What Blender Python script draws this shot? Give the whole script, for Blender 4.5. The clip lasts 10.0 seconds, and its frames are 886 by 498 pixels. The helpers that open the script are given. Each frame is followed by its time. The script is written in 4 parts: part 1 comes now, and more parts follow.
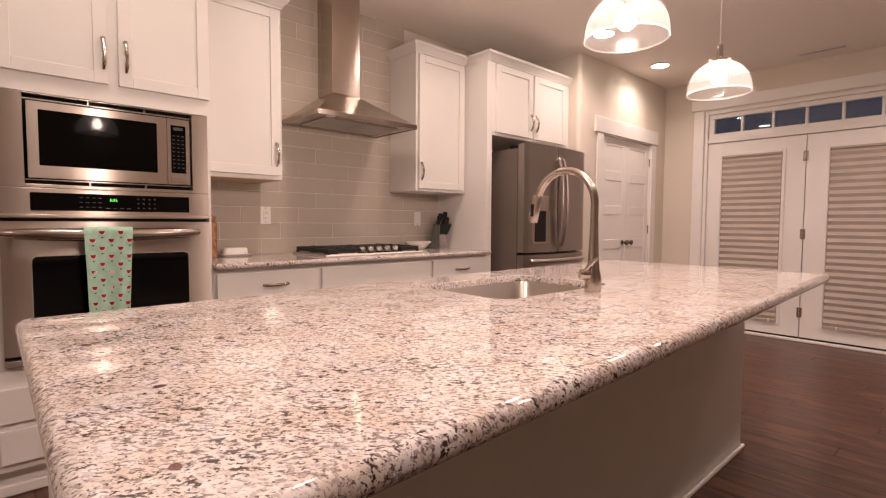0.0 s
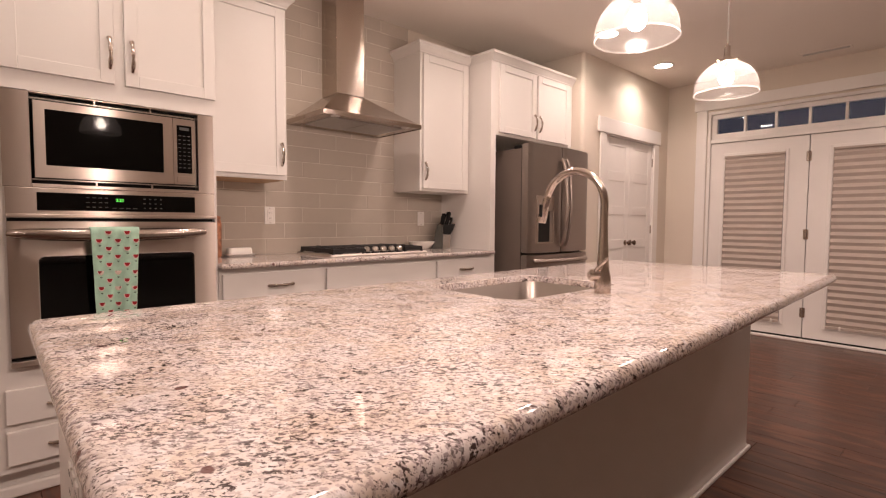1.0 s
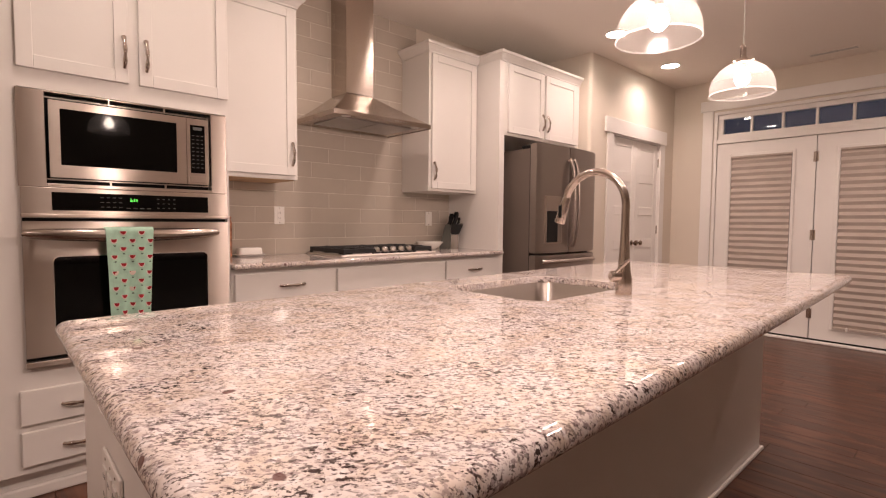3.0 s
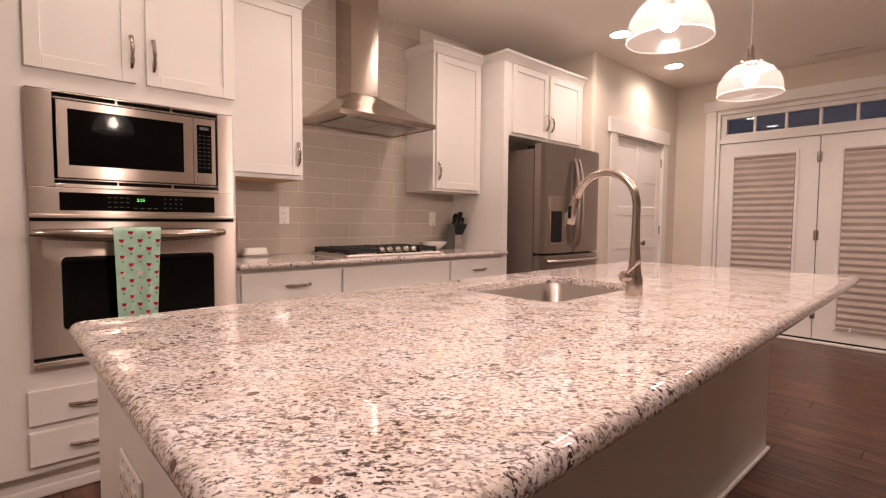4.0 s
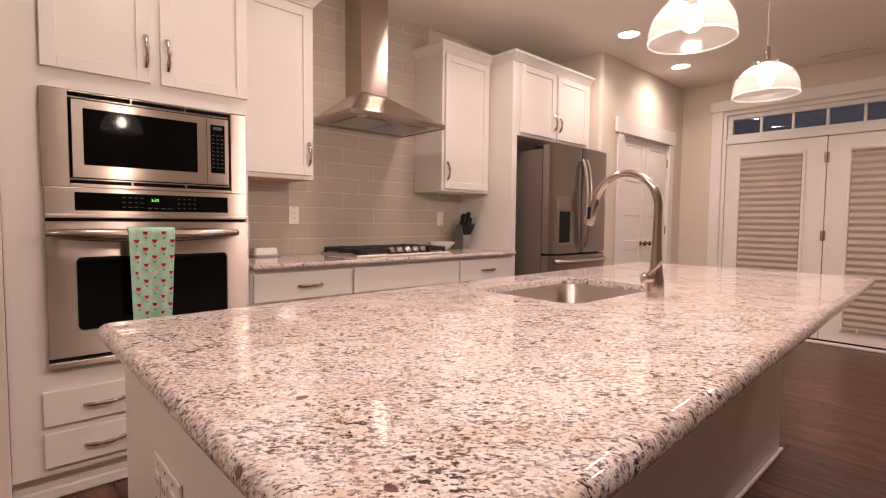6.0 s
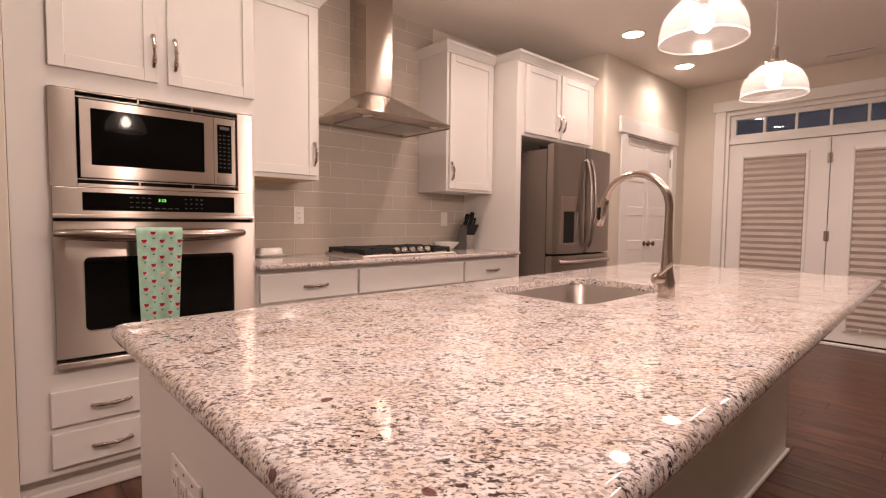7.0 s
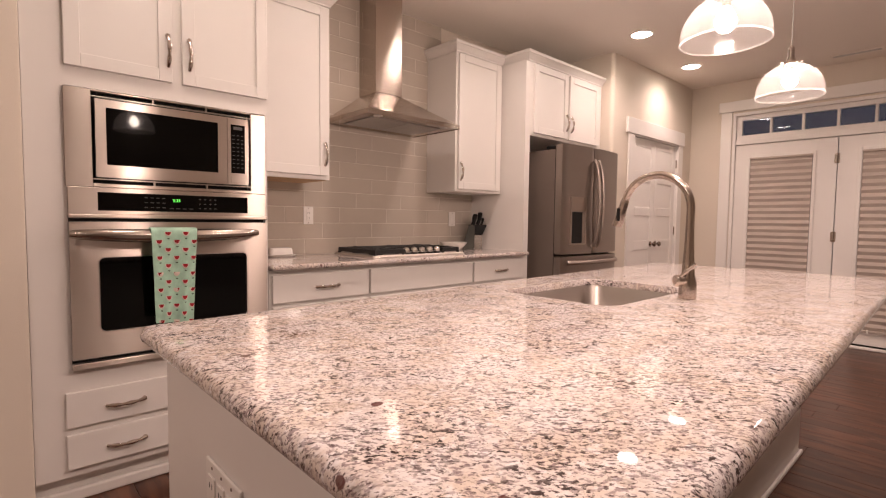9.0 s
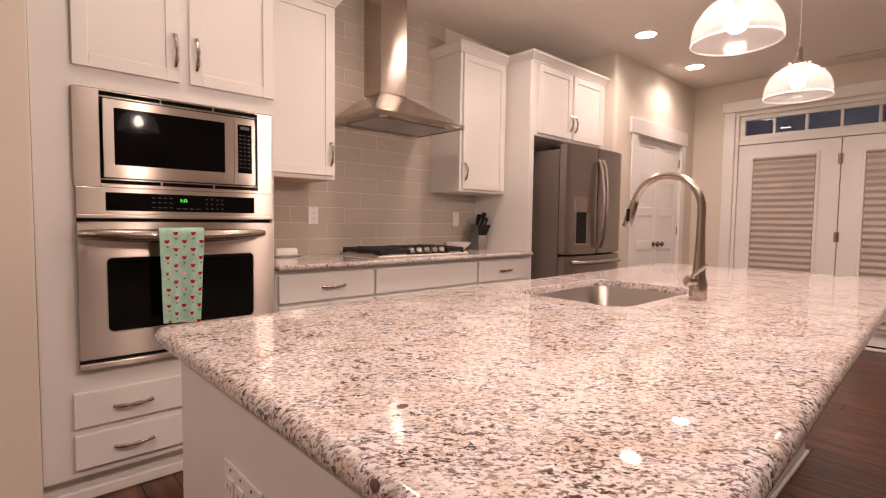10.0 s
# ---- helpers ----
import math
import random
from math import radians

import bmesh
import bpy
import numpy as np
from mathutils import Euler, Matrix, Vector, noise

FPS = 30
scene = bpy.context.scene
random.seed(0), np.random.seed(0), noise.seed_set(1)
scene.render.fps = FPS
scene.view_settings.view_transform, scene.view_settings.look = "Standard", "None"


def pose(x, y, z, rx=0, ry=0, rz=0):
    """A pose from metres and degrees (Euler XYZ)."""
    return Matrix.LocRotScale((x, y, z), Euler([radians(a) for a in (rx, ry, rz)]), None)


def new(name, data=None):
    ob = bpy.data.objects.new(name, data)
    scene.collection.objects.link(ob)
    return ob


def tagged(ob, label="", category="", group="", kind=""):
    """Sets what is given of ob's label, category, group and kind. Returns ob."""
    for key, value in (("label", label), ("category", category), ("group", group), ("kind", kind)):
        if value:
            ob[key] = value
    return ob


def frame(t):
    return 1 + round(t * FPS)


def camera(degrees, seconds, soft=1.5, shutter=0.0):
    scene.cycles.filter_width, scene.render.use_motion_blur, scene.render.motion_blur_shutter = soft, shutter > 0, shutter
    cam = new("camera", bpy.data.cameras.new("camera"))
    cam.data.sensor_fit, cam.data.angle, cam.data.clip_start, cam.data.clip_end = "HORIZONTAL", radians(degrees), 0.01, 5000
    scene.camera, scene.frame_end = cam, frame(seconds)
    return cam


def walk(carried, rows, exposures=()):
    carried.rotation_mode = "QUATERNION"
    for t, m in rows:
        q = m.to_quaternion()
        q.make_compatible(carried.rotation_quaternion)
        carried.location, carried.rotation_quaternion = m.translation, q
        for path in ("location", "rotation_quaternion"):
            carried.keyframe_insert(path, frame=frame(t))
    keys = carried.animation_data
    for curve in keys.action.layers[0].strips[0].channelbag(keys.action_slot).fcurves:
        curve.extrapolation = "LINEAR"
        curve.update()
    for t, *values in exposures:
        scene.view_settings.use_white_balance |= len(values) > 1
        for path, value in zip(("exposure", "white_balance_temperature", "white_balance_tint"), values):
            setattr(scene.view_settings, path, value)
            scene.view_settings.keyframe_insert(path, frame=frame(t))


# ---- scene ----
cam = camera(83.7, 10.0, soft=1.2)
# a straight, even slide: share of the way gone at each time
START, END = (0.0, 0.0, 1.1385), (-0.2275, 0.2489, 1.1559)
TURN_0, TURN_1 = (-42.474, -3.132, -0.311), (-42.710, -3.350, -0.722)
GONE = [(0.0, 0.0), (0.5, 0.0437), (1.0, 0.092), (1.5, 0.1423), (2.0, 0.1925), (2.5, 0.2432), (4.0, 0.3947), (4.5, 0.4452),
        (5.0, 0.4959), (5.5, 0.5463), (7.0, 0.698), (7.5, 0.7484), (8.0, 0.7986), (8.5, 0.8492), (9.0, 0.8991), (9.5, 0.9496), (10.0, 1.0)]


def at(s):
    x, y, z = (a + s * (b - a) for a, b in zip(START, END))
    yaw, pitch, roll = (a + s * (b - a) for a, b in zip(TURN_0, TURN_1))
    return pose(x, y, z, 90 + pitch, roll, yaw)


walk(cam, [(t, at(s)) for t, s in GONE], exposures=[(0.0, 0.20), (10.0, 0.20)])

# ---- world and light ----
world = bpy.data.worlds.new("dusk")
scene.world = world
world.use_nodes = True
world.node_tree.nodes["Background"].inputs[0].default_value = (0.055, 0.06, 0.085, 1)
world.node_tree.nodes["Background"].inputs[1].default_value = 0.6

WARM = (1.000, 0.730, 0.652)
CEIL = 2.674
PENDANTS = [(0.60, 0.80), (1.514, 0.795), (2.403, 0.82)]
# x, y, watts; the last five are unseen fill lights, added to brighten the room
CANS_AND_FILLS = [(0.24, 2.13, 8), (1.40, 2.14, 22), (2.57, 2.15, 26), (3.737, 2.155, 34), (4.876, 2.20, 31), (-1.6, 1.2, 78), (-1.6, -0.3, 24), (0.6, -0.3, 26), (2.6, -0.3, 28), (4.55, 0.33, 66)]


def lamp(name, kind, place, watts, radius):
    data = bpy.data.lights.new(name, kind)
    data.energy, data.color = watts, WARM
    if kind == "AREA":   # a flat round lens that faces down
        data.shape, data.size = "DISK", radius * 2
        data.spread = radians(140)
    else:
        data.shadow_soft_size = radius
    ob = new(name, data)
    ob.matrix_world = pose(*place)
    return ob


for x, y in PENDANTS:
    lamp("pendant_light", "POINT", (x, y, 1.79), 16.5, 0.028)
for x, y, watts in CANS_AND_FILLS:
    lamp("can_or_fill_light", "AREA", (x, y, CEIL - 0.010), watts / 5.2, 0.072)


# ---- materials ----
def nodes_of(name):
    m = bpy.data.materials.new(name)
    m.use_nodes = True
    nt = m.node_tree
    return m, nt, nt.nodes["Principled BSDF"]


def node(nt, kind, **values):
    n = nt.nodes.new(kind)
    for k, v in values.items():
        if k in ("operation", "blend_type", "data_type", "feature", "distance", "wave_type", "bands_direction"):
            setattr(n, k, v)
        else:
            n.inputs[k.replace("_", " ") if k.replace("_", " ") in n.inputs else k].default_value = v
    return n


def coords(nt, scale=(1, 1, 1), turn=0.0):
    tc = nt.nodes.new("ShaderNodeTexCoord")
    mp = nt.nodes.new("ShaderNodeMapping")
    mp.inputs["Scale"].default_value = scale
    mp.inputs["Rotation"].default_value = (0, 0, radians(turn))
    nt.links.new(tc.outputs["Object"], mp.inputs["Vector"])
    return mp.outputs["Vector"]


def noise_tex(nt, vec, scale, detail=3.0, rough=0.55, warp=0.0):
    n = nt.nodes.new("ShaderNodeTexNoise")
    n.inputs["Scale"].default_value, n.inputs["Detail"].default_value = scale, detail
    n.inputs["Roughness"].default_value, n.inputs["Distortion"].default_value = rough, warp
    nt.links.new(vec, n.inputs["Vector"])
    return n.outputs["Fac"]


def ramp(nt, fac, lo, hi, a=0.0, b=1.0):
    n = nt.nodes.new("ShaderNodeMapRange")
    n.inputs["From Min"].default_value, n.inputs["From Max"].default_value = lo, hi
    n.inputs["To Min"].default_value, n.inputs["To Max"].default_value = a, b
    nt.links.new(fac, n.inputs["Value"])
    return n.outputs["Result"]


def mixc(nt, fac, a, b):
    n = nt.nodes.new("ShaderNodeMix")
    n.data_type = "RGBA"
    for slot, v in ((0, fac), (6, a), (7, b)):
        if isinstance(v, (int, float)):
            n.inputs[slot].default_value = v
        elif isinstance(v, tuple):
            n.inputs[slot].default_value = (*v, 1)
        else:
            nt.links.new(v, n.inputs[slot])
    return n.outputs[2]


def mul(nt, a, b):
    n = nt.nodes.new("ShaderNodeMath")
    n.operation = "MULTIPLY"
    for i, v in enumerate((a, b)):
        if isinstance(v, (int, float)):
            n.inputs[i].default_value = v
        else:
            nt.links.new(v, n.inputs[i])
    return n.outputs[0]


def bump(nt, bsdf, fac, strength, depth=0.001):
    n = nt.nodes.new("ShaderNodeBump")
    n.inputs["Strength"].default_value, n.inputs["Distance"].default_value = strength, depth
    nt.links.new(fac, n.inputs["Height"])
    nt.links.new(n.outputs["Normal"], bsdf.inputs["Normal"])


def paint(name, colour, rough=0.45, vary=0.05, scale=3.0, grain=180.0, relief=0.15, spec=0.5):
    """A painted or plain surface with faint mottling, uneven gloss and fine relief."""
    m, nt, b = nodes_of(name)
    vec = coords(nt)
    big = noise_tex(nt, vec, scale, 4)
    dark = tuple(c * (1 - vary * 1.6) for c in colour)
    lite = tuple(min(1, c * (1 + vary)) for c in colour)
    nt.links.new(mixc(nt, ramp(nt, big, 0.3, 0.7), dark, lite), b.inputs["Base Color"])
    nt.links.new(ramp(nt, noise_tex(nt, vec, scale * 4, 3), 0.3, 0.7, rough * 0.85, min(1, rough * 1.15)), b.inputs["Roughness"])
    b.inputs["Specular IOR Level"].default_value = spec
    if relief:
        bump(nt, b, noise_tex(nt, vec, grain, 3), relief)
    return m


def metal(name, colour, rough=0.3, brush=(4, 4, 500), vary=0.08, relief=0.04, drawn=0.0, turn=0.25):
    """Metal with a fine grain; drawn: how far its gloss is stretched across the brushing, which runs level (turn 0.25) or upright (0)."""
    m, nt, b = nodes_of(name)
    fine = noise_tex(nt, coords(nt, brush), 1.0, 4, 0.6)
    big = noise_tex(nt, coords(nt), 2.5, 2)
    b.inputs["Metallic"].default_value = 1
    nt.links.new(mixc(nt, ramp(nt, fine, 0.25, 0.75), tuple(c * (1 - vary) for c in colour), colour), b.inputs["Base Color"])
    n = nt.nodes.new("ShaderNodeMath")
    n.operation = "ADD"
    nt.links.new(ramp(nt, fine, 0.3, 0.7, rough * 0.97, rough * 1.03), n.inputs[0])
    nt.links.new(ramp(nt, big, 0.3, 0.7, -0.02, 0.02), n.inputs[1])
    nt.links.new(n.outputs[0], b.inputs["Roughness"])
    if drawn:
        b.inputs["Anisotropic"].default_value, b.inputs["Anisotropic Rotation"].default_value = drawn, turn
        geo = nt.nodes.new("ShaderNodeNewGeometry")
        tan = nt.nodes.new("ShaderNodeVectorMath")
        tan.operation = "CROSS_PRODUCT"
        tan.inputs[1].default_value = (0.002, 0.003, 1.0)
        nt.links.new(geo.outputs["Normal"], tan.inputs[0])
        nt.links.new(tan.outputs[0], b.inputs["Tangent"])
    if relief:
        bump(nt, b, fine, relief, 0.0003)
    return m


def glow(name, colour, strength):
    m, nt, b = nodes_of(name)
    b.inputs["Base Color"].default_value = (*colour, 1)
    b.inputs["Emission Color"].default_value = (*colour, 1)
    b.inputs["Emission Strength"].default_value = strength
    return m


def granite():
    """Cream stone with quartz veils, violet-grey and near-black flecks in drifts, and a few garnets."""
    m, nt, b = nodes_of("granite")
    vec = coords(nt)
    cream = mixc(nt, ramp(nt, noise_tex(nt, vec, 11, 5), 0.40, 0.60), (0.65, 0.56, 0.49), (0.71, 0.655, 0.64))
    cream = mixc(nt, ramp(nt, noise_tex(nt, vec, 75, 4, 0.6, 0.3), 0.52, 0.64, 0.0, 0.5), cream, (0.52, 0.44, 0.385))
    cream = mixc(nt, ramp(nt, noise_tex(nt, vec, 60, 3), 0.54, 0.68), cream, (0.76, 0.725, 0.72))
    drawn = nt.nodes.new("ShaderNodeMapping")   # the flecks lie along the stone's own grain, across the slab
    drawn.inputs["Scale"].default_value = (0.78, 1.18, 1.0)
    nt.links.new(coords(nt, (1, 1, 1), 42.5), drawn.inputs["Vector"])
    flow = drawn.outputs["Vector"]
    drift = ramp(nt, noise_tex(nt, vec, 8, 4, 0.6), 0.36, 0.60, 0.35, 1.0)
    grey = mul(nt, ramp(nt, noise_tex(nt, flow, 138, 5, 0.62, 0.25), 0.526, 0.560), drift)
    c = mixc(nt, mul(nt, grey, 0.78), cream, (0.20, 0.14, 0.155))
    drift = ramp(nt, noise_tex(nt, flow, 15, 5, 0.65), 0.40, 0.57, 0.15, 1.0)
    dark = mul(nt, ramp(nt, noise_tex(nt, flow, 122, 4, 0.62, 0.4), 0.552, 0.574), drift)
    c = mixc(nt, mul(nt, dark, 0.96), c, (0.030, 0.016, 0.015))
    fine = ramp(nt, noise_tex(nt, flow, 200, 2, 0.5, 0.2), 0.615, 0.64)
    c = mixc(nt, mul(nt, fine, 0.85), c, (0.07, 0.042, 0.042))
    knot = ramp(nt, noise_tex(nt, flow, 34, 5, 0.68, 0.5), 0.645, 0.668)
    c = mixc(nt, mul(nt, knot, 0.95), c, (0.022, 0.013, 0.012))
    vor = nt.nodes.new("ShaderNodeTexVoronoi")
    vor.inputs["Scale"].default_value = 24
    wob = nt.nodes.new("ShaderNodeMix")
    wob.data_type = "VECTOR"
    wob.inputs[0].default_value = 0.012
    nz = nt.nodes.new("ShaderNodeTexNoise")
    nz.inputs["Scale"].default_value = 40
    nt.links.new(vec, nz.inputs["Vector"])
    nt.links.new(vec, wob.inputs[4])
    nt.links.new(nz.outputs["Color"], wob.inputs[5])
    nt.links.new(wob.outputs[1], vor.inputs["Vector"])
    sep = nt.nodes.new("ShaderNodeSeparateColor")
    nt.links.new(vor.outputs["Color"], sep.inputs[0])
    few = mul(nt, ramp(nt, vor.outputs["Distance"], 0.20, 0.16), ramp(nt, sep.outputs[0], 0.93, 0.94))
    c = mixc(nt, mul(nt, few, 0.9), c, (0.10, 0.028, 0.026))
    nt.links.new(c, b.inputs["Base Color"])
    nt.links.new(ramp(nt, noise_tex(nt, vec, 30, 3), 0.3, 0.7, 0.02, 0.04), b.inputs["Roughness"])
    return m


def planks():
    m, nt, b = nodes_of("floor_wood")
    info = nt.nodes.new("ShaderNodeObjectInfo")
    vec = coords(nt)
    add = nt.nodes.new("ShaderNodeVectorMath")
    add.operation = "ADD"
    sc = nt.nodes.new("ShaderNodeVectorMath")
    sc.operation = "SCALE"
    sc.inputs["Scale"].default_value = 37.0
    nt.links.new(info.outputs["Random"], sc.inputs[0])
    nt.links.new(vec, add.inputs[0])
    nt.links.new(sc.outputs[0], add.inputs[1])
    mp = nt.nodes.new("ShaderNodeMapping")
    mp.inputs["Scale"].default_value = (60, 3.5, 60)
    nt.links.new(add.outputs[0], mp.inputs["Vector"])
    grain = noise_tex(nt, mp.outputs["Vector"], 1.0, 6, 0.65, 0.4)
    mp2 = nt.nodes.new("ShaderNodeMapping")
    mp2.inputs["Scale"].default_value = (14, 2.2, 14)
    nt.links.new(add.outputs[0], mp2.inputs["Vector"])
    cloud = noise_tex(nt, mp2.outputs["Vector"], 1.0, 4, 0.6, 1.0)
    c = mixc(nt, ramp(nt, grain, 0.3, 0.7), (0.015, 0.0052, 0.0034), (0.100, 0.036, 0.019))
    c = mixc(nt, ramp(nt, cloud, 0.46, 0.60, 0.0, 0.75), c, (0.165, 0.067, 0.036))
    c = mixc(nt, ramp(nt, info.outputs["Random"], 0, 1, 0.0, 0.45), c, (0.040, 0.015, 0.009))
    nt.links.new(c, b.inputs["Base Color"])
    nt.links.new(ramp(nt, grain, 0.3, 0.7, 0.26, 0.42), b.inputs["Roughness"])
    bump(nt, b, grain, 0.25, 0.0006)
    return m


def tile_mat():
    m, nt, b = nodes_of("glass_tile")
    info = nt.nodes.new("ShaderNodeObjectInfo")
    vec = coords(nt)
    c = mixc(nt, info.outputs["Random"], (0.51, 0.455, 0.39), (0.54, 0.48, 0.41))
    nt.links.new(mixc(nt, ramp(nt, noise_tex(nt, vec, 8, 3), 0.3, 0.7, 0, 0.25), c, (0.40, 0.355, 0.31)), b.inputs["Base Color"])
    b.inputs["Roughness"].default_value = 0.09
    b.inputs["IOR"].default_value = 1.5
    bump(nt, b, noise_tex(nt, vec, 14, 2), 0.12, 0.002)
    return m


def seeded(name, low, high):
    """Clear glass full of small bubbles, each of which catches the bulb's light."""
    m, nt, b = nodes_of(name)
    vec = coords(nt)
    seed = ramp(nt, noise_tex(nt, vec, 270, 2, 0.5), 0.525, 0.56)
    out = nt.nodes["Material Output"]
    clear = nt.nodes.new("ShaderNodeBsdfTransparent")
    clear.inputs[0].default_value = (0.96, 0.955, 0.95, 1)
    gloss = nt.nodes.new("ShaderNodeBsdfGlossy")
    gloss.inputs["Roughness"].default_value = 0.12
    tr = nt.nodes.new("ShaderNodeBsdfTranslucent")
    tr.inputs[0].default_value = (0.95, 0.94, 0.93, 1)
    one = nt.nodes.new("ShaderNodeMixShader")
    one.inputs[0].default_value = 0.02
    nt.links.new(clear.outputs[0], one.inputs[1])
    nt.links.new(gloss.outputs[0], one.inputs[2])
    two = nt.nodes.new("ShaderNodeMixShader")
    nt.links.new(ramp(nt, seed, 0, 1, low, high), two.inputs[0])
    nt.links.new(one.outputs[0], two.inputs[1])
    df = nt.nodes.new("ShaderNodeBsdfDiffuse")
    df.inputs[0].default_value = (0.95, 0.94, 0.93, 1)
    both = nt.nodes.new("ShaderNodeMixShader")
    both.inputs[0].default_value = 0.3
    nt.links.new(tr.outputs[0], both.inputs[1])
    nt.links.new(df.outputs[0], both.inputs[2])
    nt.links.new(both.outputs[0], two.inputs[2])
    nt.links.new(two.outputs[0], out.inputs["Surface"])
    return m


def clear_glass(name, tint=(0.9, 0.92, 0.95)):
    m, nt, b = nodes_of(name)
    out = nt.nodes["Material Output"]
    clear = nt.nodes.new("ShaderNodeBsdfTransparent")
    clear.inputs[0].default_value = (*tint, 1)
    gloss = nt.nodes.new("ShaderNodeBsdfGlossy")
    gloss.inputs["Roughness"].default_value = 0.01
    fr = nt.nodes.new("ShaderNodeFresnel")
    fr.inputs[0].default_value = 1.6
    mx = nt.nodes.new("ShaderNodeMixShader")
    nt.links.new(fr.outputs[0], mx.inputs[0])
    nt.links.new(clear.outputs[0], mx.inputs[1])
    nt.links.new(gloss.outputs[0], mx.inputs[2])
    nt.links.new(mx.outputs[0], out.inputs["Surface"])
    return m


def black_glass():
    m, nt, b = nodes_of("black_glass")
    vec = coords(nt)
    nt.links.new(mixc(nt, noise_tex(nt, vec, 6, 2), (0.0012, 0.0011, 0.0011), (0.002, 0.0018, 0.0018)), b.inputs["Base Color"])
    b.inputs["Roughness"].default_value = 0.04
    b.inputs["Specular IOR Level"].default_value = 0.2
    return m


CAB = paint("cabinet_paint", (0.755, 0.725, 0.69), 0.38, 0.02, 1.5, 90, 0.06)
TRIM = paint("trim_paint", (0.84, 0.81, 0.775), 0.35, 0.02, 2.0, 120, 0.06)
WALL = paint("wall_paint", (0.71, 0.64, 0.55), 0.75, 0.03, 1.2, 260, 0.35)
CEILING = paint("ceiling_paint", (0.82, 0.76, 0.69), 0.9, 0.02, 1.0, 140, 0.4)
SHADE = paint("shade_fabric", (0.50, 0.435, 0.385), 0.9, 0.04, 6, 500, 0.3)
CUPBOARD_WOOD = paint("raw_maple", (0.55, 0.36, 0.20), 0.6, 0.12, 14, 90, 0.2)
STEEL = metal("stainless", (0.50, 0.435, 0.385), 0.30, (2, 2, 900), 0.006, 0.0, 1.0)
HOOD_STEEL = metal("hood_steel", (0.52, 0.45, 0.395), 0.19, (2, 2, 900), 0.012, 0.0, 0.90)
SINK_STEEL = metal("sink_steel", (0.46, 0.415, 0.375), 0.32, (2, 2, 900), 0.03, 0.01, 0.5)
STEEL_H = metal("stainless_handle", (0.43, 0.38, 0.335), 0.20, (2, 2, 900), 0.05, 0.02)
SLATE_H = metal("slate_handle", (0.46, 0.40, 0.36), 0.36, (2, 2, 900), 0.05, 0.02)
SLATE = metal("slate_steel", (0.37, 0.325, 0.295), 0.38, (2, 2, 900), 0.06, 0.02, 0.5)
NICKEL = metal("brushed_nickel", (0.58, 0.51, 0.46), 0.17, (40, 40, 40), 0.05, 0.02)
CHROME = metal("chrome", (0.80, 0.78, 0.76), 0.10, (30, 30, 30), 0.03, 0.01)
BLACK_GLASS = black_glass()
BLACK = paint("black_plastic", (0.010, 0.0095, 0.0095), 0.45, 0.1, 12, 200, 0.1, 0.2)
IRON = paint("cast_iron", (0.010, 0.009, 0.009), 0.55, 0.2, 30, 300, 0.5)
GREY_PLASTIC = paint("grey_plastic", (0.42, 0.40, 0.38), 0.4, 0.05, 10, 200, 0.05)
WHITE_PLASTIC = paint("white_plastic", (0.80, 0.77, 0.73), 0.35, 0.02, 10, 200, 0.03)
CERAMIC = paint("white_ceramic", (0.84, 0.81, 0.77), 0.15, 0.02, 10, 200, 0.02)
GROUT = paint("grout", (0.66, 0.61, 0.545), 0.85, 0.06, 20, 300, 0.3)
GRANITE = granite()
FLOOR_WOOD = planks()
GAP = paint("floor_gap", (0.02, 0.01, 0.007), 0.8, 0.1, 10, 200, 0.1)
TILE = tile_mat()
SEEDED = seeded("seeded_glass", 0.004, 0.085)
RIM = seeded("glass_rim", 0.05, 0.08)
GLASS = clear_glass("window_glass", (0.8, 0.84, 0.9))
BULB = glow("bulb_glow", (1.0, 0.86, 0.72), 60)
CAN_GLOW = glow("can_glow", (1.0, 0.88, 0.76), 40)
GREEN = glow("clock_green", (0.15, 1.0, 0.12), 1.1)
PRINT_GREY = paint("legend_grey", (0.05, 0.048, 0.046), 0.5, 0.02, 10, 100, 0)
BRONZE = metal("aged_bronze", (0.32, 0.26, 0.22), 0.2, (30, 30, 30), 0.1, 0.02)
MINT = paint("mint_cotton", (0.42, 0.65, 0.515), 0.95, 0.10, 28, 160, 0.9)
MELON = paint("melon_red", (0.33, 0.014, 0.022), 0.95, 0.1, 60, 700, 0.3)
RIND = paint("melon_rind", (0.80, 0.66, 0.58), 0.95, 0.05, 60, 700, 0.3)
LEAF = paint("print_grey_green", (0.09, 0.13, 0.09), 0.95, 0.05, 60, 700, 0.3)
TERRA = paint("terracotta_pattern", (0.45, 0.20, 0.11), 0.7, 0.5, 28, 200, 0.3)
FRIDGE_SIDE = paint("fridge_side", (0.17, 0.135, 0.113), 0.45, 0.03, 4, 600, 0.2)
SMOKE = paint("smoky_block", (0.085, 0.085, 0.075), 0.18, 0.1, 8, 100, 0.02)
PULL = metal("dark_nickel", (0.56, 0.50, 0.45), 0.09, (30, 30, 30), 0.05, 0.02)
TRAY = metal("satin_tray", (0.50, 0.46, 0.42), 0.48, (2, 2, 900), 0.03, 0.01)
KNIFE_STEEL = metal("block_steel", (0.55, 0.52, 0.48), 0.25, (3, 3, 300))


# ---- building helpers ----
def thing(name, place, label, category, group="", kind=""):
    ob = new(name)
    ob.empty_display_size = 0.05
    ob.location = place
    return tagged(ob, label, category, group, kind)


def world_of(ob):
    p = Vector((0, 0, 0))
    while ob:
        p += ob.location
        ob = ob.parent
    return p


